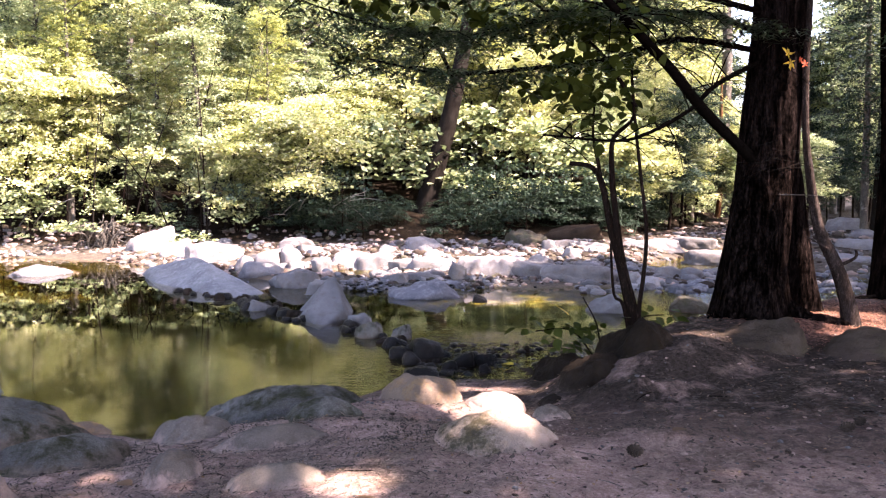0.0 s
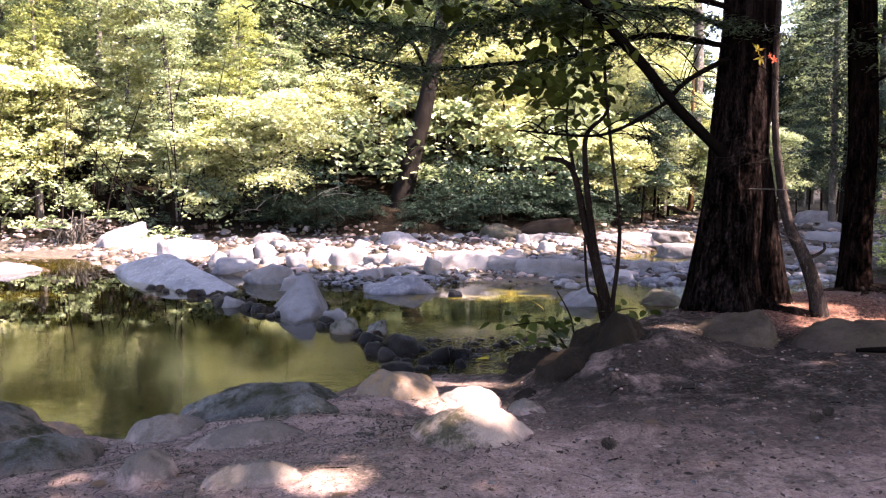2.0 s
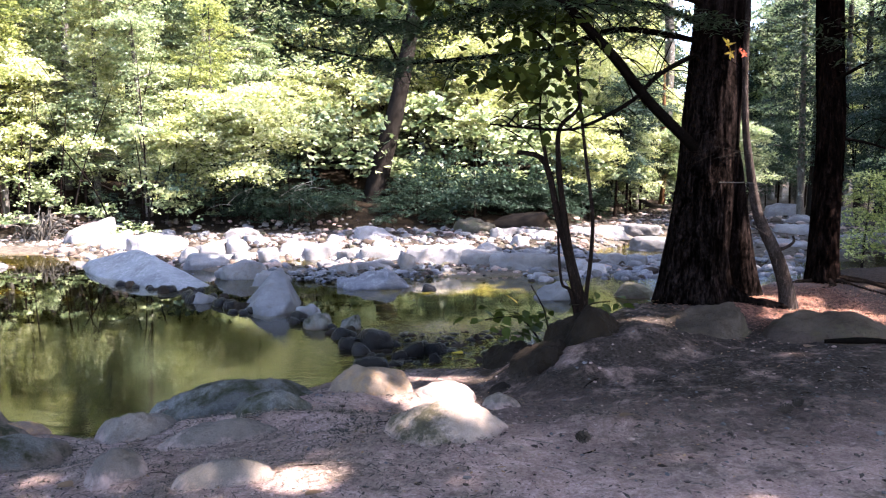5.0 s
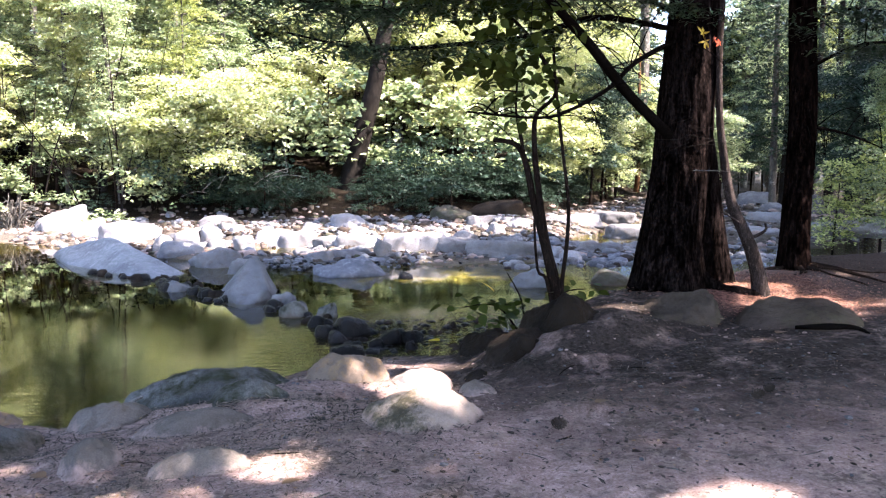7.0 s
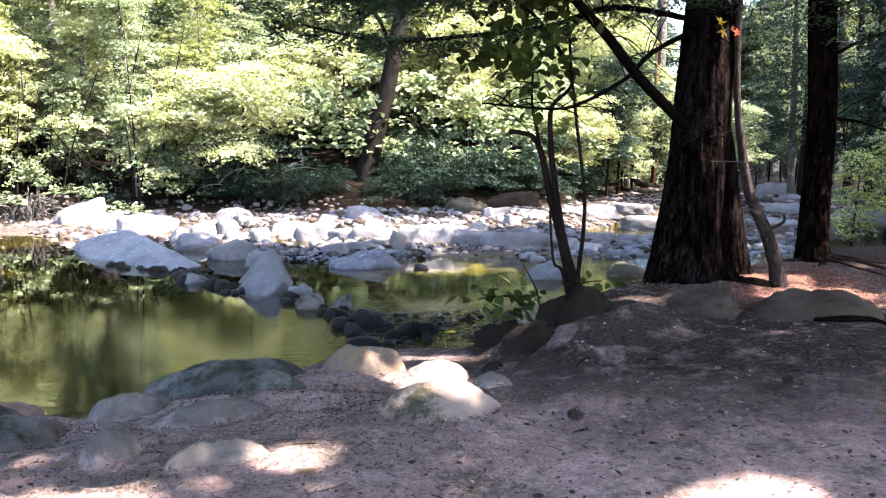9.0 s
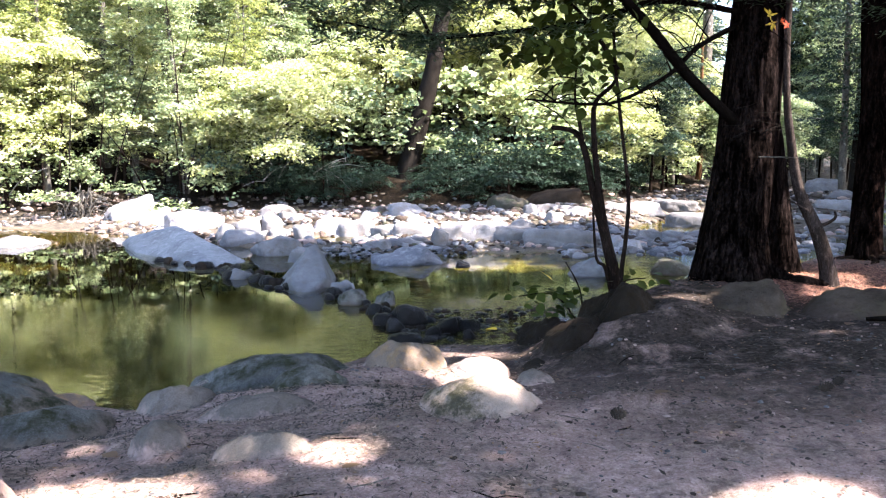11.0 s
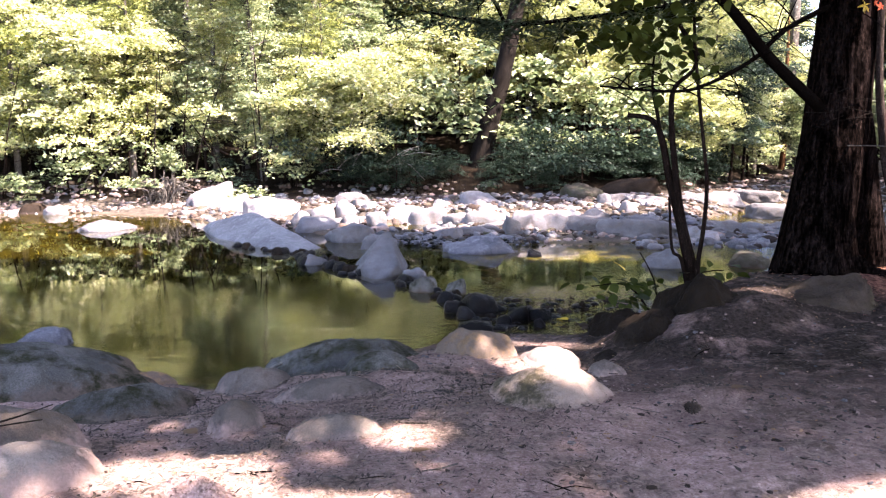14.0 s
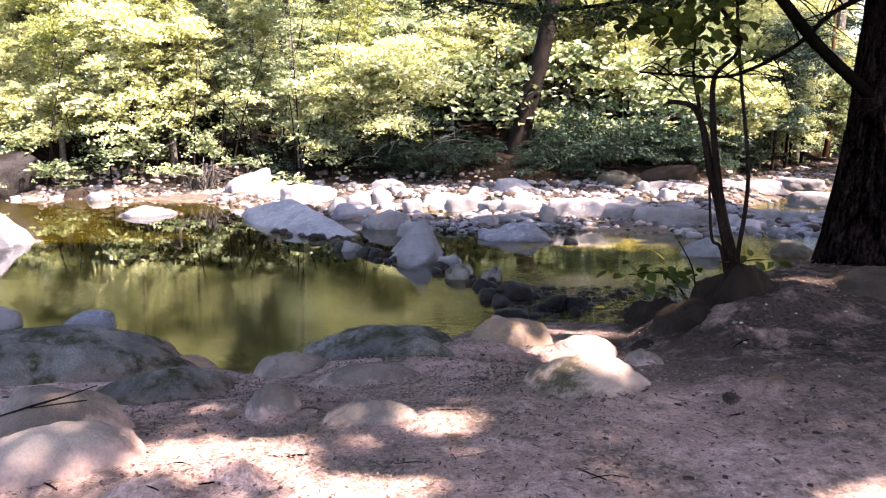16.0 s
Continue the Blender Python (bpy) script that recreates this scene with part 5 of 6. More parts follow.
def sapling():
    t = thing("sapling", "many-stemmed bare sapling with broad drooping leaves", "sapling", (0.045, 0, 0))
    stems = [([(1.82, 7.45, -0.2), (1.79, 7.51, 0.18), (1.69, 7.56, 0.68), (1.59, 7.59, 1.06), (1.51, 7.62, 1.45), (1.41, 7.64, 1.63), (1.19, 7.64, 1.67)], 0.055, 0.02),
             ([(1.86, 7.45, -0.2), (1.83, 7.52, 0.21), (1.71, 7.54, 0.68), (1.63, 7.56, 1.17), (1.6, 7.64, 1.61), (1.62, 7.67, 1.91), (1.79, 7.68, 2.08), (1.85, 7.69, 2.25)], 0.045, 0.014),
             ([(1.88, 7.4, -0.2), (1.84, 7.42, 0.22), (1.89, 7.45, 0.64), (1.91, 7.49, 1.07), (1.84, 7.55, 1.72), (1.79, 7.6, 2.26), (1.75, 7.65, 2.91), (1.69, 7.71, 3.56)], 0.024, 0.012)]
    stems += [([(1.8, 7.45, -0.2), (1.7, 7.47, 0.3), (1.61, 7.48, 0.41), (1.58, 7.53, 0.9)], 0.02, 0.012),
             ([(1.53, 7.6, 1.35), (1.47, 7.58, 1.6), (1.41, 7.62, 1.94), (1.43, 7.65, 2.32)], 0.02, 0.008),
             ([(1.79, 7.5, 2.2), (1.48, 7.53, 2.68), (1.16, 7.55, 2.95), (0.78, 7.58, 3.21)], 0.022, 0.014)]
    made_stems = []
    for i, (p, a, b) in enumerate(stems):
        made_stems.append(limb("stem", p, a, b, t, sapling_bark, seed=70 + i, twigs=2 if i > 3 else 0))
    leaves_on(made_stems[4], [(1.5, 7.4, 2.25), (1.2, 7.3, 2.35), (0.75, 7.2, 2.4)], 170, 0.125, 1, 0.19)
    leaves_on(made_stems[2], [(1.8, 7.6, 2.0), (1.75, 7.5, 2.6)], 18, 0.12, 2, 0.1)
    leaves_on(made_stems[5], [(0.8, 7.4, 2.9), (-0.2, 7.0, 3.1), (-0.9, 6.8, 3.15)], 130, 0.125, 3, 0.18)
    leaves_on(made_stems[5], [(1.5, 7.3, 2.75), (1.0, 7.2, 2.9), (1.9, 7.5, 2.9)], 190, 0.125, 4, 0.25)
    leaves_on(made_stems[4], [(1.45, 7.5, 1.8), (1.45, 7.5, 2.2)], 8, 0.12, 5, 0.06)


sapling()

# low leafy plant beside the dark rock at the water


def bank_plant():
    t = thing("bank_plant", "low leafy plant overhanging the water beside the rock", "plant")
    stems = []
    for i, p in enumerate([[(1.5, 7.5, -0.25), (1.25, 7.5, 0.05), (0.9, 7.45, 0.05)], [(1.55, 7.5, -0.25), (1.5, 7.5, 0.1), (1.35, 7.45, 0.38)], [(1.6, 7.5, -0.2), (1.9, 7.5, 0.15), (2.15, 7.5, 0.2)]]):
        stems.append(limb("stem", p, 0.01, 0.005, t, sapling_bark, seed=90 + i, sides=5))
    leaves_on(stems[0], [(1.45, 7.45, 0.05), (1.1, 7.45, 0.08), (0.85, 7.4, 0.02)], 34, 0.12, 8, 0.09, 10)
    leaves_on(stems[2], [(1.9, 7.5, 0.12), (2.2, 7.5, 0.18)], 18, 0.12, 9, 0.09, 10)
    leaves_on(stems[1], [(1.3, 7.45, -0.1), (1.5, 7.4, -0.05)], 22, 0.11, 10, 0.11, 10)
    ob = part("leaf", leaf_unit(yellow_leaf, 1, 0.8), t, "orange-yellow autumn leaf")
    ob.matrix_basis = pose(1.2, 7.35, 0.22, 40, 20, 60) @ Matrix.Scale(0.16, 4)


bank_plant()
ob = new("fallen_leaf", leaf_unit(yellow_leaf, 1, 0.7))
ob.matrix_world = pose(0.8, 8.72, -0.585, 4, -3, 50) @ Matrix.Scale(0.16, 4)
tagged(ob, "yellow leaf lying on wet stones in the riffle", "leaf")

# ---- woods beyond the water ----


def plant_parts(seed, height, spread, leaves, leaf_len, leaf_mat, bark, trunk_r, low, flat=0.78, face=(0.3, -0.45, 0.75)):
    """Trunk with limbs and a crown of leaf sprays, as two meshes round the origin."""
    r = random.Random(seed)
    rng = np.random.default_rng(seed)
    lean = Vector((r.uniform(-0.06, 0.06), r.uniform(-0.06, 0.06), 0)) * height
    pts = [Vector((0, 0, -0.2)), lean * 0.3 + Vector((0, 0, height * 0.3)), lean * 0.7 + Vector((0, 0, height * 0.62)), lean + Vector((0, 0, height * 0.95))]
    tubes = [tube(pts, [trunk_r * 1.25, trunk_r, trunk_r * 0.6, 0.01], 8, 0.15, seed)]
    blobs = []
    count = 15 if height > 6 else 9
    for k in range(count):
        u = low + (0.97 - low) * (k + r.random() * 0.8) / count
        a = r.uniform(0, 6.28)
        ln = spread * r.uniform(0.45, 1.0) * (1.15 - 0.65 * u)
        start = pts[0].lerp(pts[3], u)
        end = start + Vector((math.cos(a) * ln, math.sin(a) * ln, ln * r.uniform(0.0, 0.5)))
        tubes.append(tube([start, start.lerp(end, 0.5) + Vector((0, 0, 0.08 * ln)), end], [trunk_r * 0.4, trunk_r * 0.22, 0.006], 5, 0.1))
        mid = start.lerp(end, 0.75)
        blobs.append((mid.x, mid.y, mid.z, spread * r.uniform(0.22, 0.40), spread * r.uniform(0.22, 0.40), spread * r.uniform(0.07, 0.16) + 0.1))
        if height > 3:
            blobs.append((start.x, start.y, start.z + 0.2, spread * 0.3, spread * 0.3, height * 0.06 + 0.2))
    per = 20
    _, heads = clumps(rng, blobs, leaves // per, 1, 0.1)
    n = len(heads)
    # each head is a drooping frond: leaves in two ranks along a twig that points outwards
    turn = np.arctan2(heads[:, 1], heads[:, 0]) + rng.normal(0, 0.8, n)
    way = np.stack([np.cos(turn), np.sin(turn)], 1)
    u = rng.uniform(-0.35, 1.0, (n, per))
    w = rng.normal(0, 1, (n, per)) * leaf_len * 1.1 * (1.15 - 0.7 * np.abs(u))
    run = leaf_len * rng.uniform(3.0, 5.5, n)[:, None] * u
    off = np.stack([way[:, :1] * run - way[:, 1:] * w, way[:, 1:] * run + way[:, :1] * w,
                    -rng.uniform(0.1, 0.5, n)[:, None] * run * np.abs(u) + rng.normal(0, 0.32 * leaf_len, (n, per))], 2)
    c = (heads[:, None] + off).reshape(-1, 3)
    c[:, 2] = np.maximum(c[:, 2], 0.1)
    tilt = np.repeat(rng.normal(0, 0.6, (len(c) // per, 3)), per, axis=0) + np.array(face)
    v, f = join(*tubes)
    return mesh_of("trunk", v, f, bark), quads_mesh("crown", leaf_quads(rng, c, leaf_len, 0.55, flat, 0.2, tilt), leaf_mat)


def plant_kind(name, label, category, group, meshes):
    t = thing(name, label, category, group=group)
    part("trunk", meshes[0], t)
    part("crown", meshes[1], t)
    return t


SHRUBS = [plant_kind("shrub", "dense sunlit leafy shrub on the far bank", "shrub", "shrubs of the far bank", plant_parts(100 + k, 3.2 + 0.8 * k, 2.0, 14500, 0.09, (leaf_sun, leaf_mid, leaf_sun, leaf_shade)[k], sapling_bark, 0.05, 0.3)) for k in range(4)]
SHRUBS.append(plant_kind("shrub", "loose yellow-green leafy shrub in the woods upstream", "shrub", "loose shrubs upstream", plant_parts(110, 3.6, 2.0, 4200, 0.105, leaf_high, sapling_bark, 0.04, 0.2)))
UNDER = [plant_kind("bush", "low dark leafy bush at the foot of the bank", "shrub", "bushes of the far bank", plant_parts(160 + k, 1.4 + 0.2 * k, 1.3, 1000, 0.115, (leaf_mid, leaf_shade, leaf_shade)[k], sapling_bark, 0.02, 0.05)) for k in range(3)]
MAPLES = [plant_kind("maple_tree", "slender sunlit broadleaf tree behind the far bank", "tree", "broadleaf trees of the far bank", plant_parts(120 + k, 10 + 1.2 * k, 3.1, 32000, 0.098, (leaf_sun, leaf_mid, leaf_high, leaf_shade)[k], grey_bark, 0.12, 0.15)) for k in range(4)]
TALLS = [plant_kind("forest_tree", "tall leafy forest tree on the slope beyond", "tree", "forest trees on the slope", plant_parts(140 + k, 17 + 1.5 * k, 4.2, 22000, 0.19, (leaf_high, leaf_shade, leaf_mid)[k], grey_bark, 0.2, 0.14)) for k in range(3)]

used = set()


def plant(kind, x, y, yaw, s):
    if y > 14 and 0.33 < x / y < 0.47 and kind not in SHRUBS + UNDER:
        return None     # the stream's open corridor
    if (y < 27 and -3.6 < x < 5.8 and kind not in UNDER) or (y < 28.6 and -3.0 < x < 3.0 and kind in MAPLES):
        return None     # clear round the leaning tree
    m = pose(x, y, ground_z(x, y), 0, 0, (yaw - 180) * 0.35) @ Matrix.Diagonal((s * (1 if yaw > 180 else -1), s, s, 1))
    if kind not in used:
        used.add(kind)
        kind.matrix_basis = m
        return kind
    base = copy_thing(kind, Matrix.Identity(4))
    base.matrix_basis = m
    return base


rng = random.Random(11)
x = -19.0
while x < 11:
    y = float(np.interp(x, FAR_X, FAR_Y)) + rng.uniform(-0.1, 1.3)
    kind = rng.choice((1, 0, 1)) if -1.0 < x < 7 else rng.choice((0, 1, 2, 2, 0) if x > -9 else (0, 2, 0, 1, 2))
    plant(SHRUBS[kind], x, y, rng.uniform(0, 360), rng.uniform(0.65, 1.2))
    x += rng.uniform(1.0, 2.0)
x = -19.5
while x < 24:      # undergrowth along the foot of the bank
    y = float(np.interp(x, FAR_X, FAR_Y)) + rng.uniform(-0.35, 0.9)
    if not -2.7 < x < 0.9:
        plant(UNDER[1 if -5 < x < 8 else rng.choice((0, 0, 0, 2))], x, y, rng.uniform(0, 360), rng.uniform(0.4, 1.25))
    x += rng.uniform(0.45, 1.2)
x = -21.0
while x < 12:
    y = float(np.interp(x, FAR_X, FAR_Y)) + rng.uniform(3.0, 6.5)
    if y > 0:
        plant(MAPLES[rng.randrange(3)], x, y, rng.uniform(0, 360), rng.uniform(0.75, 1.1))
    x += rng.uniform(1.6, 2.6)
x = -24.0
while x < 14:
    y = float(np.interp(x, FAR_X, FAR_Y)) + rng.uniform(7, 12)
    plant(UNDER[rng.choice((0, 2))], x, y, rng.uniform(0, 360), rng.uniform(1.8, 2.8))
    x += rng.uniform(0.9, 1.4)
x = -26.0
while x < 13:      # thicket behind the front rows
    y = float(np.interp(x, FAR_X, FAR_Y)) + rng.uniform(6, 11)
    plant(SHRUBS[rng.choice((0, 1, 3))], x, y, rng.uniform(0, 360), rng.uniform(1.3, 1.9))
    x += rng.uniform(1.0, 1.7)
x = -26.0
while x < 13:
    y = float(np.interp(x, FAR_X, FAR_Y)) + rng.uniform(8, 14)
    plant(MAPLES[rng.choice((0, 1, 2))], x, y, rng.uniform(0, 360), rng.uniform(0.9, 1.35))
    x += rng.uniform(2.0, 3.0)
x = -32.0
while x < 30:
    y = float(np.interp(x, FAR_X, FAR_Y)) + rng.uniform(9, 17)
    if rng.random() < 0.9:
        plant(TALLS[rng.randrange(3)], x, y, rng.uniform(0, 360), rng.uniform(0.75, 1.15))
    x += rng.uniform(2.6, 4.0)
UPSTREAM = ((17, 14, 0, 0.8), (21, 12, 1, 0.8), (26, 18, 2, 0.9), (24, 25, 0, 0.9), (31, 26, 1, 1.0), (33, 36, 2, 1.0), (38, 30, 0, 1), (40, 46, 1, 1.1), (30, 50, 2, 1.1), (46, 60, 0, 1.2), (35, 62, 1, 1.2), (24, 66, 2, 1.2), (18, 70, 0, 1.0), (50, 40, 1, 1.2), (24, 47, 0, 0.9), (27, 51, 1, 1.0), (22, 44, 2, 0.8))
BEYOND = ((31, 56, 0, 1.1), (34, 50, 1, 1.0), (38, 66, 2, 1.2), (42, 74, 0, 1.2), (28, 60, 2, 1.1), (33, 72, 1, 1.2), (48, 82, 2, 1.3), (21, 39, 1, 0.75), (26, 41, 0, 0.8), (37, 42, 2, 1.0), (44, 52, 0, 1.1), (52, 70, 1, 1.2), (15, 60, 2, 1.0), (10, 66, 1, 1.1), (20, 78, 0, 1.2), (-30, 8, 0, 0.9), (-38, 14, 1, 1.0), (-26, 3, 2, 0.8))
# trees unseen behind the viewpoint, added to dim the sky over the bank
SHADE_BEHIND = ((12.5, -9.5, 1, 0.8), (16.5, -5.5, 1, 0.75), (20, -1, 1, 0.7))
for x, y, k, s in UPSTREAM + BEYOND + SHADE_BEHIND:
    plant(TALLS[k], x, y, rng.uniform(0, 360), s)
# upstream woods, behind the big hemlock and beyond
for x, y, k, s in ((10.5, 33, 0, 1.0), (12.0, 37, 1, 0.9), (15, 45, 2, 0.9), (18, 54, 0, 1.0), (16, 24, 3, 0.8), (19, 29, 1, 0.85), (14.5, 19.5, 3, 0.7),
                   (17, 20, 3, 0.8), (22, 33, 1, 0.9), (13, 15.5, 1, 0.6), (20, 24, 3, 0.9), (25, 36, 2, 1.1), (26, 44, 0, 1.1), (9.9, 13.7, 1, 0.5), (14.6, 27.0, 3, 0.9), (18.0, 33.5, 1, 1.0), (20.6, 37.5, 3, 1.0), (24.0, 45.0, 1, 1.1)):
    plant(MAPLES[k], x, y, rng.uniform(0, 360), s)
NEAR_SHRUBS = ((9.0, 29.5, 1, 1.0), (10.2, 31.5, 3, 1.0), (8.0, 27.6, 3, 0.9), (15.5, 21.5, 3, 0.9), (17.5, 25, 1, 0.9), (19.5, 27.5, 3, 1.0), (21, 31, 1, 1.0), (15.2, 17.6, 3, 0.8), (9.8, 15.6, 4, 0.6), (11.3, 16.2, 4, 0.7))
FAR_SHRUBS = ((12.6, 18.6, 3, 0.8), (14, 30, 1, 0.9), (16, 36, 0, 0.9), (13.5, 38, 2, 1.1), (17.5, 42, 1, 1.2), (11.5, 31, 1, 0.9), (9.5, 30.5, 2, 0.8), (13.5, 34, 3, 0.9), (14.5, 23.5, 3, 0.8), (9.6, 12.9, 4, 0.8), (16.6, 32.6, 3, 0.7), (17.7, 33.6, 3, 0.8), (19.0, 34.8, 3, 0.85), (20.3, 36.0, 3, 0.9), (21.6, 38.0, 3, 0.9), (15.6, 31.6, 3, 0.5))
for x, y, k, s in NEAR_SHRUBS + FAR_SHRUBS:
    plant(SHRUBS[k], x, y, rng.uniform(0, 360), s)


for x, y, k, s in ((-1.6, 28.3, 0, 1.2), (0.9, 28.6, 2, 1.1), (2.6, 29.2, 0, 1.3), (-0.2, 30.2, 2, 1.5), (4.2, 29.5, 2, 1.2), (-4.5, 32, 0, 1.7), (-2.4, 33, 2, 1.7), (0.4, 33.5, 0, 1.8), (2.8, 33, 2, 1.8), (5.2, 33.5, 0, 1.7), (-3.2, 27.4, 0, 1.1), (-2.2, 30.0, 2, 1.5), (2.9, 27.6, 2, 1.1), (1.6, 31.0, 0, 1.6)):
    plant(SHRUBS[k], x, y, rng.uniform(0, 360), s)

for x, y, s in ((-2.6, 27.0, 1.8), (-1.4, 27.4, 2.2), (0.6, 27.2, 2.0), (1.9, 27.6, 2.3), (3.2, 27.3, 2.0), (4.6, 27.9, 2.2), (-0.3, 28.0, 2.4), (5.8, 28.6, 2.2)):
    plant(UNDER[0], x, y, rng.uniform(0, 360), s)
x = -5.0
while x < 8:      # dark bushes round the leaning tree, bank shade put into their leaf colour
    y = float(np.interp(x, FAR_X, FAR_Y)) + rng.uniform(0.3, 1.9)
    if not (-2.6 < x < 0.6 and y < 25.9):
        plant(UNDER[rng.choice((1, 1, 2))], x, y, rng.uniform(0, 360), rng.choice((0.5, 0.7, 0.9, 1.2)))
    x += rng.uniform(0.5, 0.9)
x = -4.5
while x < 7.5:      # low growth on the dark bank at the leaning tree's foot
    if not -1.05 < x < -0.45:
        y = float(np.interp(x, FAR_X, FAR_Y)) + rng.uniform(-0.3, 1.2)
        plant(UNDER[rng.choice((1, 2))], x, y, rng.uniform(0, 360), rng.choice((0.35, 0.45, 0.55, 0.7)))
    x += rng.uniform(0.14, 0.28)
x = -42.0
while x < 12:      # low growth far back in the wood
    y = float(np.interp(x, FAR_X, FAR_Y)) + rng.uniform(14, 20)
    plant(SHRUBS[rng.choice((0, 1, 2))], x, y, rng.uniform(0, 360), rng.uniform(1.9, 2.6))
    x += rng.uniform(2.0, 3.2)
for x, y, k, s in ((-14.8, 22.9, 0, 0.75), (-15.8, 23.2, 2, 0.7), (-17.2, 22.6, 0, 0.8)):
    plant(SHRUBS[k], x, y, rng.uniform(0, 360), s)
x = -19.0
while x < 8:      # young trees that lean out over the water
    y = float(np.interp(x, FAR_X, FAR_Y)) + rng.uniform(0.6, 2.2)
    plant(MAPLES[rng.choice((0, 1, 2) if x > -9 else (1, 1, 2, 0))], x, y, rng.uniform(0, 360), rng.uniform(0.5, 0.8))
    x += rng.uniform(1.5, 2.4)

x = -48.0
while x < 50:      # the tall wood that closes the sky behind
    y = float(np.interp(x, FAR_X, FAR_Y)) + rng.uniform(16, 26)
    if abs(x / y - 0.4) > 0.06:
        plant(TALLS[rng.randrange(3)], x, y, rng.uniform(0, 360), rng.uniform(1.5, 1.95))
    x += rng.uniform(3.0, 4.5)


for x, y, k, s in ((1.2, 40, 2, 2.2), (2.8, 44, 0, 2.4), (0.0, 37, 1, 2.0), (4.0, 39.5, 2, 2.2), (5.6, 42, 1, 2.2), (-1.8, 41, 1, 2.3)):
    plant(SHRUBS[k], x, y, rng.uniform(0, 360), s)
for x, y, k, s in ((17.5, 46, 1, 0.9), (20.5, 49, 3, 1.5), (23.5, 50, 3, 1.7), (15.8, 44, 1, 0.9), (19, 56, 3, 1.6), (22, 58, 1, 1.0), (27, 57, 3, 2.2), (14.2, 41, 3, 1.4), (21.8, 45.5, 3, 1.6), (19.2, 46, 3, 1.3)):
    plant(SHRUBS[k], x, y, rng.uniform(0, 360), s)
x = -46.0
while x < 8:      # dense wood behind the bright front
    y = float(np.interp(x, FAR_X, FAR_Y)) + rng.uniform(11, 16)
    plant(TALLS[2 if rng.random() < 0.6 else 0], x, y, rng.uniform(0, 360), rng.uniform(1.1, 1.5))
    x += rng.uniform(2.2, 3.4)


def far_trunk(label, points, radii, mat, name="bare_tree"):
    t = thing(name, label, "tree")
    part("trunk", trunk_mesh("trunk", points, radii, mat, 14, 0.25, 0.12, len(points)), t)
    return t


t = far_trunk("leaning grey tree trunk on the far bank", [(-0.75, 25.45, -0.4), (-0.6, 25.5, 0.4), (-0.35, 25.6, 1.51), (0.11, 25.74, 3.16), (0.52, 25.9, 5.0), (0.85, 26.08, 7.0), (1.04, 26.24, 10)],
              [0.46, 0.38, 0.34, 0.29, 0.25, 0.21, 0.10], shade_bark, "leaning_tree")
rng_np = np.random.default_rng(77)
# dark needle boughs that hang out over the stream
c, _ = clumps(rng_np, [(-1.6, 21.4, 5.3, 2.0, 1.2, 0.6), (0.2, 21.6, 5.0, 1.8, 1.2, 0.7), (-0.4, 21.2, 6.2, 2.6, 1.4, 0.6), (2.4, 21.8, 5.8, 2.2, 1.3, 0.8), (1.2, 23.4, 7.2, 2.8, 2.0, 0.9), (3.6, 22.6, 7.2, 2.2, 1.6, 0.8), (4.4, 21.3, 5.7, 2.4, 1.2, 0.5), (6.4, 21.6, 5.9, 1.8, 1.2, 0.5)], 900, 20, 0.3, 0.22)
for p in ([(0.4, 25.8, 4.6), (-0.3, 23.6, 5.6), (-1.6, 21.4, 5.4)], [(0.6, 26.0, 5.6), (1.6, 23.6, 6.4), (2.6, 21.8, 5.8)], [(0.8, 26.1, 6.6), (1.0, 23.8, 7.3), (0.2, 21.6, 5.6)], [(0.9, 26.1, 6.9), (3.2, 23.6, 6.9), (6.0, 21.5, 5.9)]):
    limb("limb", p, 0.08, 0.02, t, seed=int(p[2][0] * 10) + 40)
part("crown", quads_mesh("crown", leaf_quads(rng_np, c, 0.13, 0.22, 0.6), needle), t)
# needle sprays above the view, added to shade the bar and the bushes
c, _ = clumps(rng_np, [(6.2, 19.4, 7.2, 2.4, 1.5, 0.4), (9.4, 20.2, 7.5, 2.2, 1.5, 0.4), (3.2, 20.2, 7.0, 1.6, 1.0, 0.3)], 700, 16, 0.38, 0.22)
part("crown", quads_mesh("crown", leaf_quads(rng_np, c, 0.20, 0.3, 0.7), needle), t)
far_trunk("thin pale grey trunk among the leaves", [(-8.1, 24.9, 0.0), (-8.05, 24.9, 1.9), (-8.0, 24.9, 4.0), (-7.95, 25, 6.2), (-7.85, 25.1, 10)], [0.15, 0.13, 0.115, 0.10, 0.05], silver_bark)
far_trunk("sunlit orange-brown trunk upstream", [(11.3, 32.1, 0.0), (11.39, 32.1, 1.3), (11.42, 32.3, 3.0), (11.5, 32.6, 4.6), (11.6, 32.9, 6.0)], [0.11, 0.10, 0.09, 0.07, 0.02], orange_bark)
far_trunk("distant grey trunk against the bright sky", [(12.2, 34.5, 0.2), (12.38, 34.5, 6.2), (12.4, 34.8, 9.4), (12.5, 35, 15)], [0.28, 0.22, 0.18, 0.08], grey_bark)
for x, y, r in ((13.5, 23.5, 0.1), (15.5, 28, 0.16), (14.3, 21, 0.12), (17.5, 27, 0.18), (18.4, 31, 0.15), (16.4, 22.3, 0.13), (20.5, 33, 0.2)):
    z = ground_z(x, y)
    far_trunk("thin straight trunk in the shaded woods upstream", [(x, y, z - 0.2), (x + 0.1, y, z + 3), (x + 0.2, y + 0.1, z + 8), (x + 0.1, y + 0.1, z + 14)], [r * 0.9, r * 0.75, r * 0.6, 0.03], shade_bark)

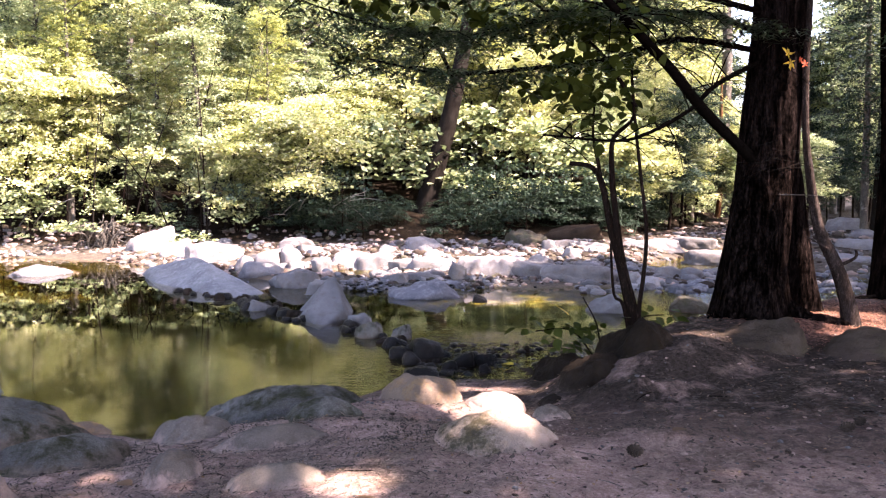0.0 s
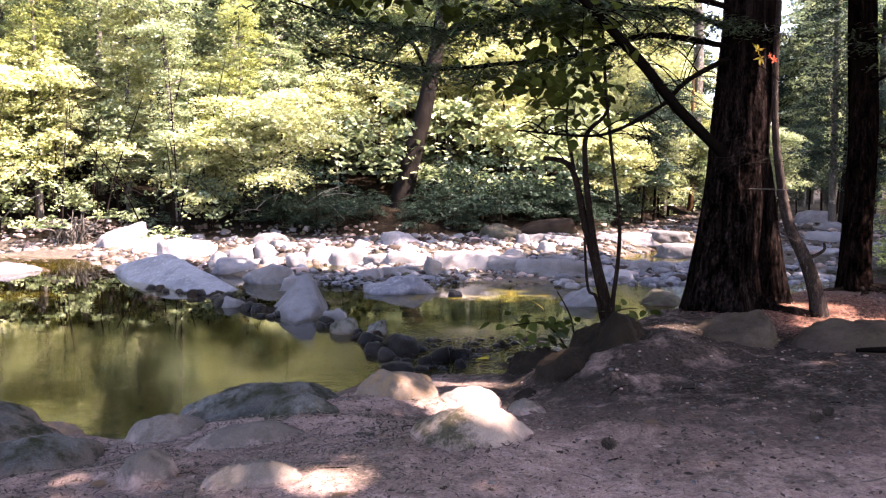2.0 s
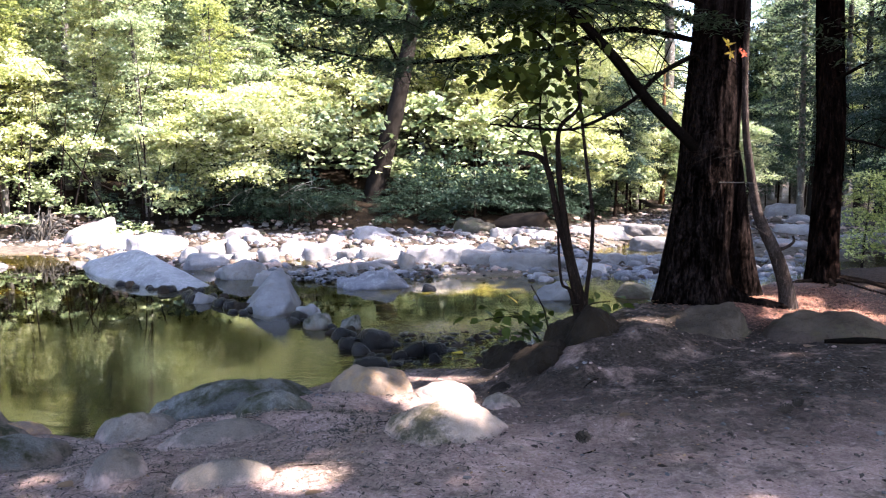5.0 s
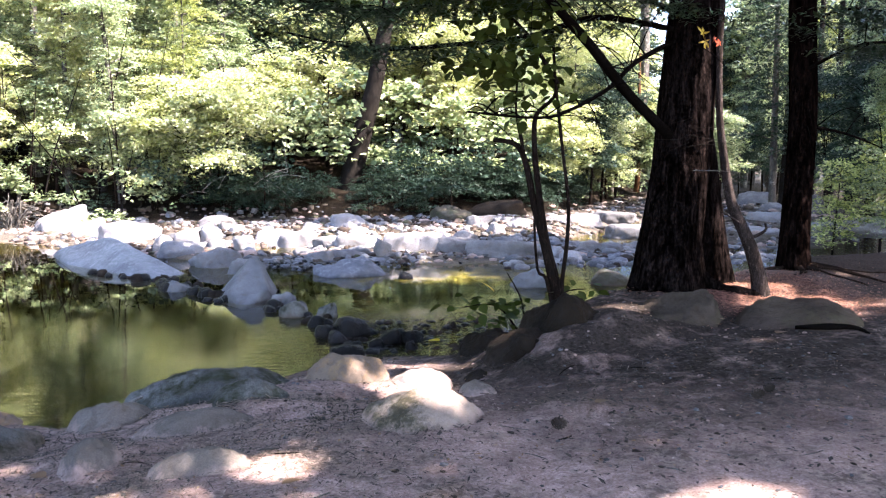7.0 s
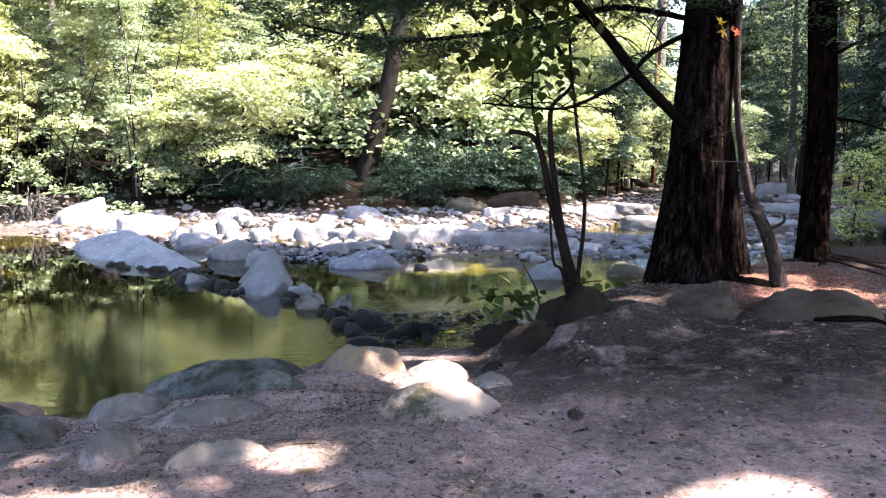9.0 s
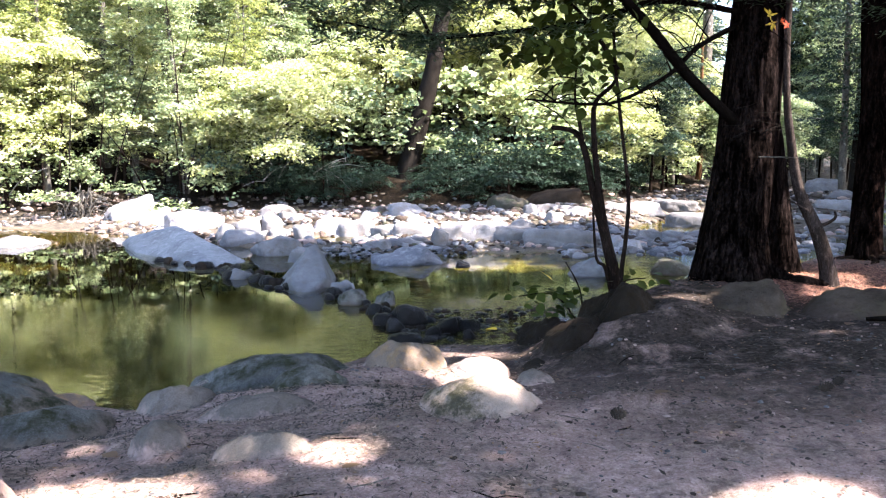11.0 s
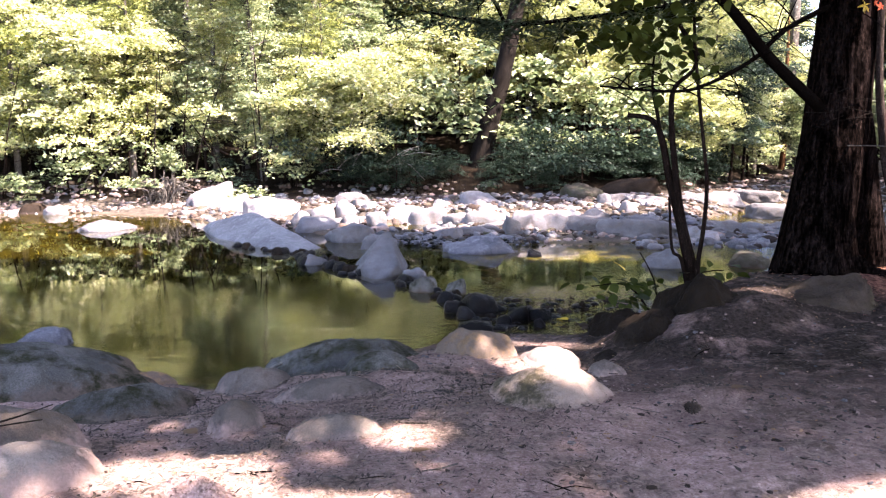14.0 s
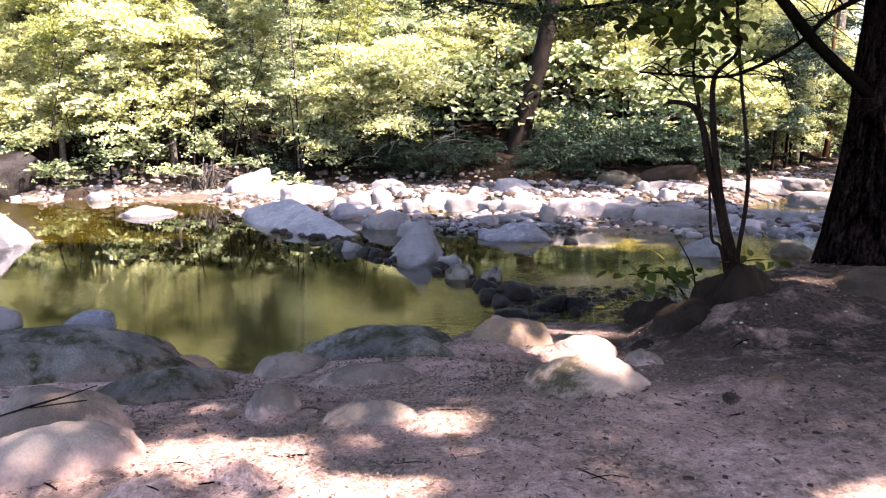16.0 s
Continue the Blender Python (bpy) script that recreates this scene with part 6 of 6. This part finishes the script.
for k in range(12):
    x = rng.uniform(-16, -2.5)
    y = float(np.interp(x, FAR_X, FAR_Y)) + rng.uniform(-0.5, 0.5)
    z, h = ground_z(x, y), rng.uniform(2.0, 5.5)
    lx, ly = rng.gauss(0, 1.1), rng.uniform(-0.8, 0.1)
    far_trunk("thin bare stem among the leaves of the bank", [(x, y, z - 0.1), (x + lx * 0.3, y + ly * 0.2, z + h * 0.4), (x + lx * 0.7, y + ly * 0.6, z + h * 0.75), (x + lx, y + ly, z + h)], [0.024, 0.02, 0.014, 0.006], rng.choice((sapling_bark, branch_bark, shade_bark)), "thin_stem")

# pale dead wood at the far shore


def dead_wood(name, label, rows, r, mat):
    t = thing(name, label, "dead wood")
    for p in rows:
        part("branch", mesh_of("branch", *tube(p, [r, r * 0.8, r * 0.5, r * 0.25][:len(p)], 5, 0.2), mat), t)
    return t


r2 = random.Random(8)
tangle = []
for _ in range(90):
    a = Vector((-9.9 + r2.gauss(0, 0.25), 22.5 + r2.gauss(0, 0.2), -0.5 + r2.random() * 0.5))
    d = Vector((r2.gauss(0.25, 0.6), r2.gauss(-0.2, 0.4), r2.uniform(0.1, 1.0))).normalized() * r2.uniform(0.4, 0.85)
    tangle.append([a, a + d * 0.5 + Vector((0, 0, 0.15)), a + d + Vector((r2.gauss(0, 0.15), 0, -0.05))])
dead_wood("root_wad", "pale tangled root mass washed up on the far shore", tangle, 0.022, grey_bark)
dead_wood("dead_branch", "bare pale dead branch caught among the leaves", [[(-15.2, 24.0, 3.6), (-14.0, 23.8, 3.75), (-12.9, 23.7, 3.65), (-12.2, 23.6, 3.9)], [(-12.9, 23.7, 3.65), (-12.4, 23.5, 3.2), (-12.2, 23.4, 2.6)], [(-13.2, 23.7, 3.7), (-12.6, 23.6, 4.3), (-11.9, 23.5, 4.5)]], 0.045, bleached)
dead_wood("dead_branch", "thin bare dead branches leaning over the water", [[(-12.4, 22.8, 0.2), (-11.6, 22.4, 1.0), (-10.9, 22.2, 1.7)], [(-11.9, 22.6, 0.2), (-11.3, 22.3, 0.7), (-10.5, 22.1, 1.0)]], 0.022, bleached)

r3 = random.Random(12)
for bx, by, bz in ((-13.6, 22.2, 2.4), (-11.2, 22.6, 1.6), (-8.6, 22.7, 2.0), (-6.3, 22.9, 1.2), (-4.2, 23.0, 0.9), (-9.6, 22.6, 3.6), (-2.9, 23.1, 0.8)):
    rows = []
    for _ in range(7):
        a = Vector((bx, by, bz)) + Vector((r3.gauss(0, 0.35), r3.gauss(0, 0.2), r3.gauss(0, 0.3)))
        d = Vector((r3.gauss(0.2, 0.8), r3.gauss(0, 0.3), r3.gauss(0, 0.5))).normalized() * r3.uniform(0.5, 1.2)
        rows.append([a, a + d * 0.5 + Vector((0, 0, 0.08)), a + d])
    rows.append([(bx, by + 0.8, bz - 1.0), (bx, by + 0.3, bz - 0.3), (bx, by, bz)])
    dead_wood("dead_branch", "bare pale dead twigs among the leaves of the bank", rows, 0.014, bleached if r3.random() < 0.6 else shade_bark)

# ---- litter on the dirt bank ----


def litter(name, n, where, length, width, seed, mat, label, lift=0.013):
    rng = np.random.default_rng(seed)
    r = random.Random(seed)
    pts = []
    while len(pts) < n:
        p = where(r)
        if p:
            pts.append(p)
    c = np.array(pts)
    c[:, 2] += lift
    q = leaf_quads(rng, c, length, width, 0.93, 0.0)
    q[:, :, 2] = c[:, None, 2] + (q[:, :, 2] - c[:, None, 2]) * 0.6
    return tagged(new(name, quads_mesh(name, q, mat)), label, "litter", kind="stuff")


def on_dirt(r):
    x, y = r.uniform(-4.5, 5.5), r.uniform(1.8, 9.5)
    if y > float(np.interp(x, NEAR_X, NEAR_Y)) - 0.3:
        return None
    return (x, y, ground_z(x, y))


def on_needles(r):
    x, y = r.gauss(-0.9, 0.9), r.gauss(4.2, 0.9)
    if y > float(np.interp(x, NEAR_X, NEAR_Y)) - 0.25 or y < 2:
        return None
    return (x, y, ground_z(x, y))


def on_shade(r):
    x, y = r.gauss(2.4, 0.9), r.gauss(5.2, 0.7)
    return (x, y, ground_z(x, y)) if y < 7 else None


def on_red(r):
    x, y = r.gauss(4.3, 0.8), r.gauss(8.2, 0.6)
    if y > float(np.interp(x, NEAR_X, NEAR_Y)) - 0.3:
        return None
    return (x, y, ground_z(x, y))


litter("needle_litter", 16000, on_needles, 0.024, 0.22, 1, litter_mat, "brown needles and bark scraps on the dirt")
chip_mat = leaf_material("wood_chips", (0.27, 0.185, 0.16), (0.17, 0.11, 0.095), (0.36, 0.26, 0.23), (0.08, 0.05, 0.042), (0.03, 0.02, 0.017), trans=0.05, rough=0.9)
litter("wood_chips", 3600, on_needles, 0.03, 0.26, 31, chip_mat, "pale chips of bark and broken needles on the dirt", 0.012)
litter("red_needle_litter", 8000, on_red, 0.045, 0.12, 5, red_litter, "red-brown needles round the foot of the hemlock")
litter("twig_litter", 2400, on_dirt, 0.075, 0.07, 2, litter_mat, "small twigs strewn over the dirt")
litter("leaf_litter", 1500, on_dirt, 0.026, 0.6, 3, leaf_dry, "crumbled dry leaves on the dirt")
litter("bark_litter", 6500, on_dirt, 0.03, 0.5, 4, dark_litter, "dark bark scraps on the dirt")
def on_pool_edge(r):
    x = r.uniform(-2.6, 0.6)
    y = r.gauss(5.0, 0.5) if r.random() < 0.7 else r.uniform(3.0, 5.5)
    if y > float(np.interp(x, NEAR_X, NEAR_Y)) - 0.25:
        return None
    return (x, y, ground_z(x, y))


litter("drift_litter", 2600, on_pool_edge, 0.05, 0.2, 21, dark_litter, "dark needles and bark drifted along the pool's edge")
litter("drift_twigs", 420, on_pool_edge, 0.11, 0.055, 22, litter_mat, "pale broken twigs along the pool's edge", 0.02)
litter("drift_leaves", 140, on_pool_edge, 0.034, 0.5, 23, leaf_dry, "curled dry leaves along the pool's edge", 0.018)
litter("bark_chips", 1300, on_shade, 0.05, 0.45, 6, dark_litter, "dark bark chips and curled leaves on the dirt")
pebbles("dirt_gravel", 1800, on_dirt, (0.005, 0.018), (dusty, shade, grey), 9, "small pebbles trodden into the dirt")


def dry_leaf(x, y, size, yaw, label, tilt=8):
    ob = new("fallen_leaf", LEAF_DRY)
    ob.matrix_world = pose(x, y, ground_z(x, y) + 0.02, tilt, -6, yaw) @ Matrix.Scale(size, 4)
    tagged(ob, label, "leaf")


dry_leaf(-0.42, 3.6, 0.11, -60, "curled orange-brown fallen leaf on the dirt")
dry_leaf(-1.73, 4.2, 0.11, 70, "reddish brown fallen leaf on the dirt")
dry_leaf(1.36, 4.5, 0.12, -70, "dull curled fallen leaf on the dirt")

for x, y, z, rx, ry, size, mat, label in ((3.44, 7.92, 2.76, 75, 20, 0.10, yellow_leaf, "ragged yellow autumn leaf caught on the hemlock bark"), (3.47, 7.91, 2.68, 95, 200, 0.09, yellow_leaf, "ragged yellow autumn leaf caught on the hemlock bark"),
                                      (3.64, 7.95, 2.67, 70, -70, 0.065, red_leaf, "small red autumn leaf caught on the hemlock bark"), (3.57, 7.93, 2.70, 85, 60, 0.05, red_leaf, "small red autumn leaf caught on the hemlock bark")):
    ob = new("autumn_leaf", lobed_leaf(mat, int(size * 1000)))
    ob.matrix_world = pose(x, y, z, rx, ry, 20) @ Matrix.Scale(size, 4)
    tagged(ob, label, "leaf", group="autumn leaves on the bark")
dry_leaf(3.5, 6.3, 0.16, -60, "large pale dry leaf beside a root")


def stick(points, r, label, name="stick", mat=None):
    ob = new(name, mesh_of(name, *tube(points, [r * 0.55, r, r * 0.75, r * 0.35][:len(points)], 7, 0.35), mat or branch_bark))
    tagged(ob, label, "stick")


stick([(3.72, 6.4, ground_z(3.72, 6.4) + 0.02), (3.95, 6.3, ground_z(3.95, 6.3) + 0.05), (4.15, 6.22, ground_z(4.15, 6.22) + 0.04), (4.25, 6.15, ground_z(4.25, 6.15))], 0.028, "dark curved stick lying on the dirt")
stick([(-2.8, 3.6, 0.0), (-2.6, 3.64, 0.06), (-2.42, 3.67, 0.11), (-2.27, 3.7, 0.16)], 0.0055, "thin pale dead stick lying on the tan boulder", mat=shade_bark)
stick([(-2.61, 3.63, 0.05), (-2.45, 3.66, 0.07), (-2.32, 3.68, 0.085)], 0.004, "short dead twig lying on the tan boulder", mat=shade_bark)

stick([(-2.64, 3.5, ground_z(-2.64, 3.5) + 0.02), (-2.48, 3.52, ground_z(-2.48, 3.52) + 0.03), (-2.32, 3.54, ground_z(-2.32, 3.54) + 0.015)], 0.014, "dark broken stick on the dirt beside the pale rock")
stick([(-1.82, 5.5, ground_z(-1.82, 5.5) + 0.03), (-1.7, 5.62, ground_z(-1.7, 5.62) + 0.1), (-1.64, 5.68, ground_z(-1.64, 5.68) + 0.13)], 0.016, "short pale driftwood stick at the pool's edge", mat=bleached)
r5 = random.Random(31)
for _ in range(44):
    x, y = r5.uniform(-2.4, 3.6), r5.uniform(2.7, 6.2)
    if y > float(np.interp(x, NEAR_X, NEAR_Y)) - 0.8:
        continue
    a, ln = r5.uniform(-0.7, 0.7), r5.uniform(0.06, 0.18)
    dx, dy = math.cos(a) * ln, math.sin(a) * ln
    pale_twig = r5.random() < 0.35
    stick([(x - dx / 2, y - dy / 2, ground_z(x - dx / 2, y - dy / 2) + 0.008), (x, y + 0.004, ground_z(x, y) + 0.010), (x + dx / 2, y + dy / 2, ground_z(x + dx / 2, y + dy / 2) + 0.008)],
          r5.uniform(0.0025, 0.0045), "short pale dry twig lying on the dirt" if pale_twig else "short dark twig lying on the dirt", "twig", grey_bark if pale_twig else branch_bark)


def pine_cone(x, y, s, label):
    """A small open cone: a core with rings of scales."""
    verts, faces = [], []
    for k in range(60):
        u, a = (k + 0.5) / 60, k * 2.4
        r = 0.5 * math.sin(math.pi * (0.12 + 0.8 * u))
        d, w = Vector((math.cos(a), math.sin(a), 0)), Vector((-math.sin(a), math.cos(a), 0))
        c = Vector((0, 0, u * 1.3))
        o = len(verts)
        verts += [c, c + d * r * 0.8 + w * 0.14, c + d * r * 1.15 + Vector((0, 0, 0.12)), c + d * r * 0.8 - w * 0.14]
        faces.append((o, o + 1, o + 2, o + 3))
    ob = new("pine_cone", mesh_of("pine_cone", verts, faces, dark_litter, False))
    ob.matrix_world = pose(x, y, ground_z(x, y) + s * 0.45, 80, 0, 40 * x) @ Matrix.Scale(s, 4)
    tagged(ob, label, "cone")


pine_cone(1.04, 4.28, 0.075, "small dark pine cone lying on the dirt")
pine_cone(2.4, 4.6, 0.07, "dark open pine cone among bark scraps")
pine_cone(2.55, 4.72, 0.06, "broken dark pine cone among bark scraps")
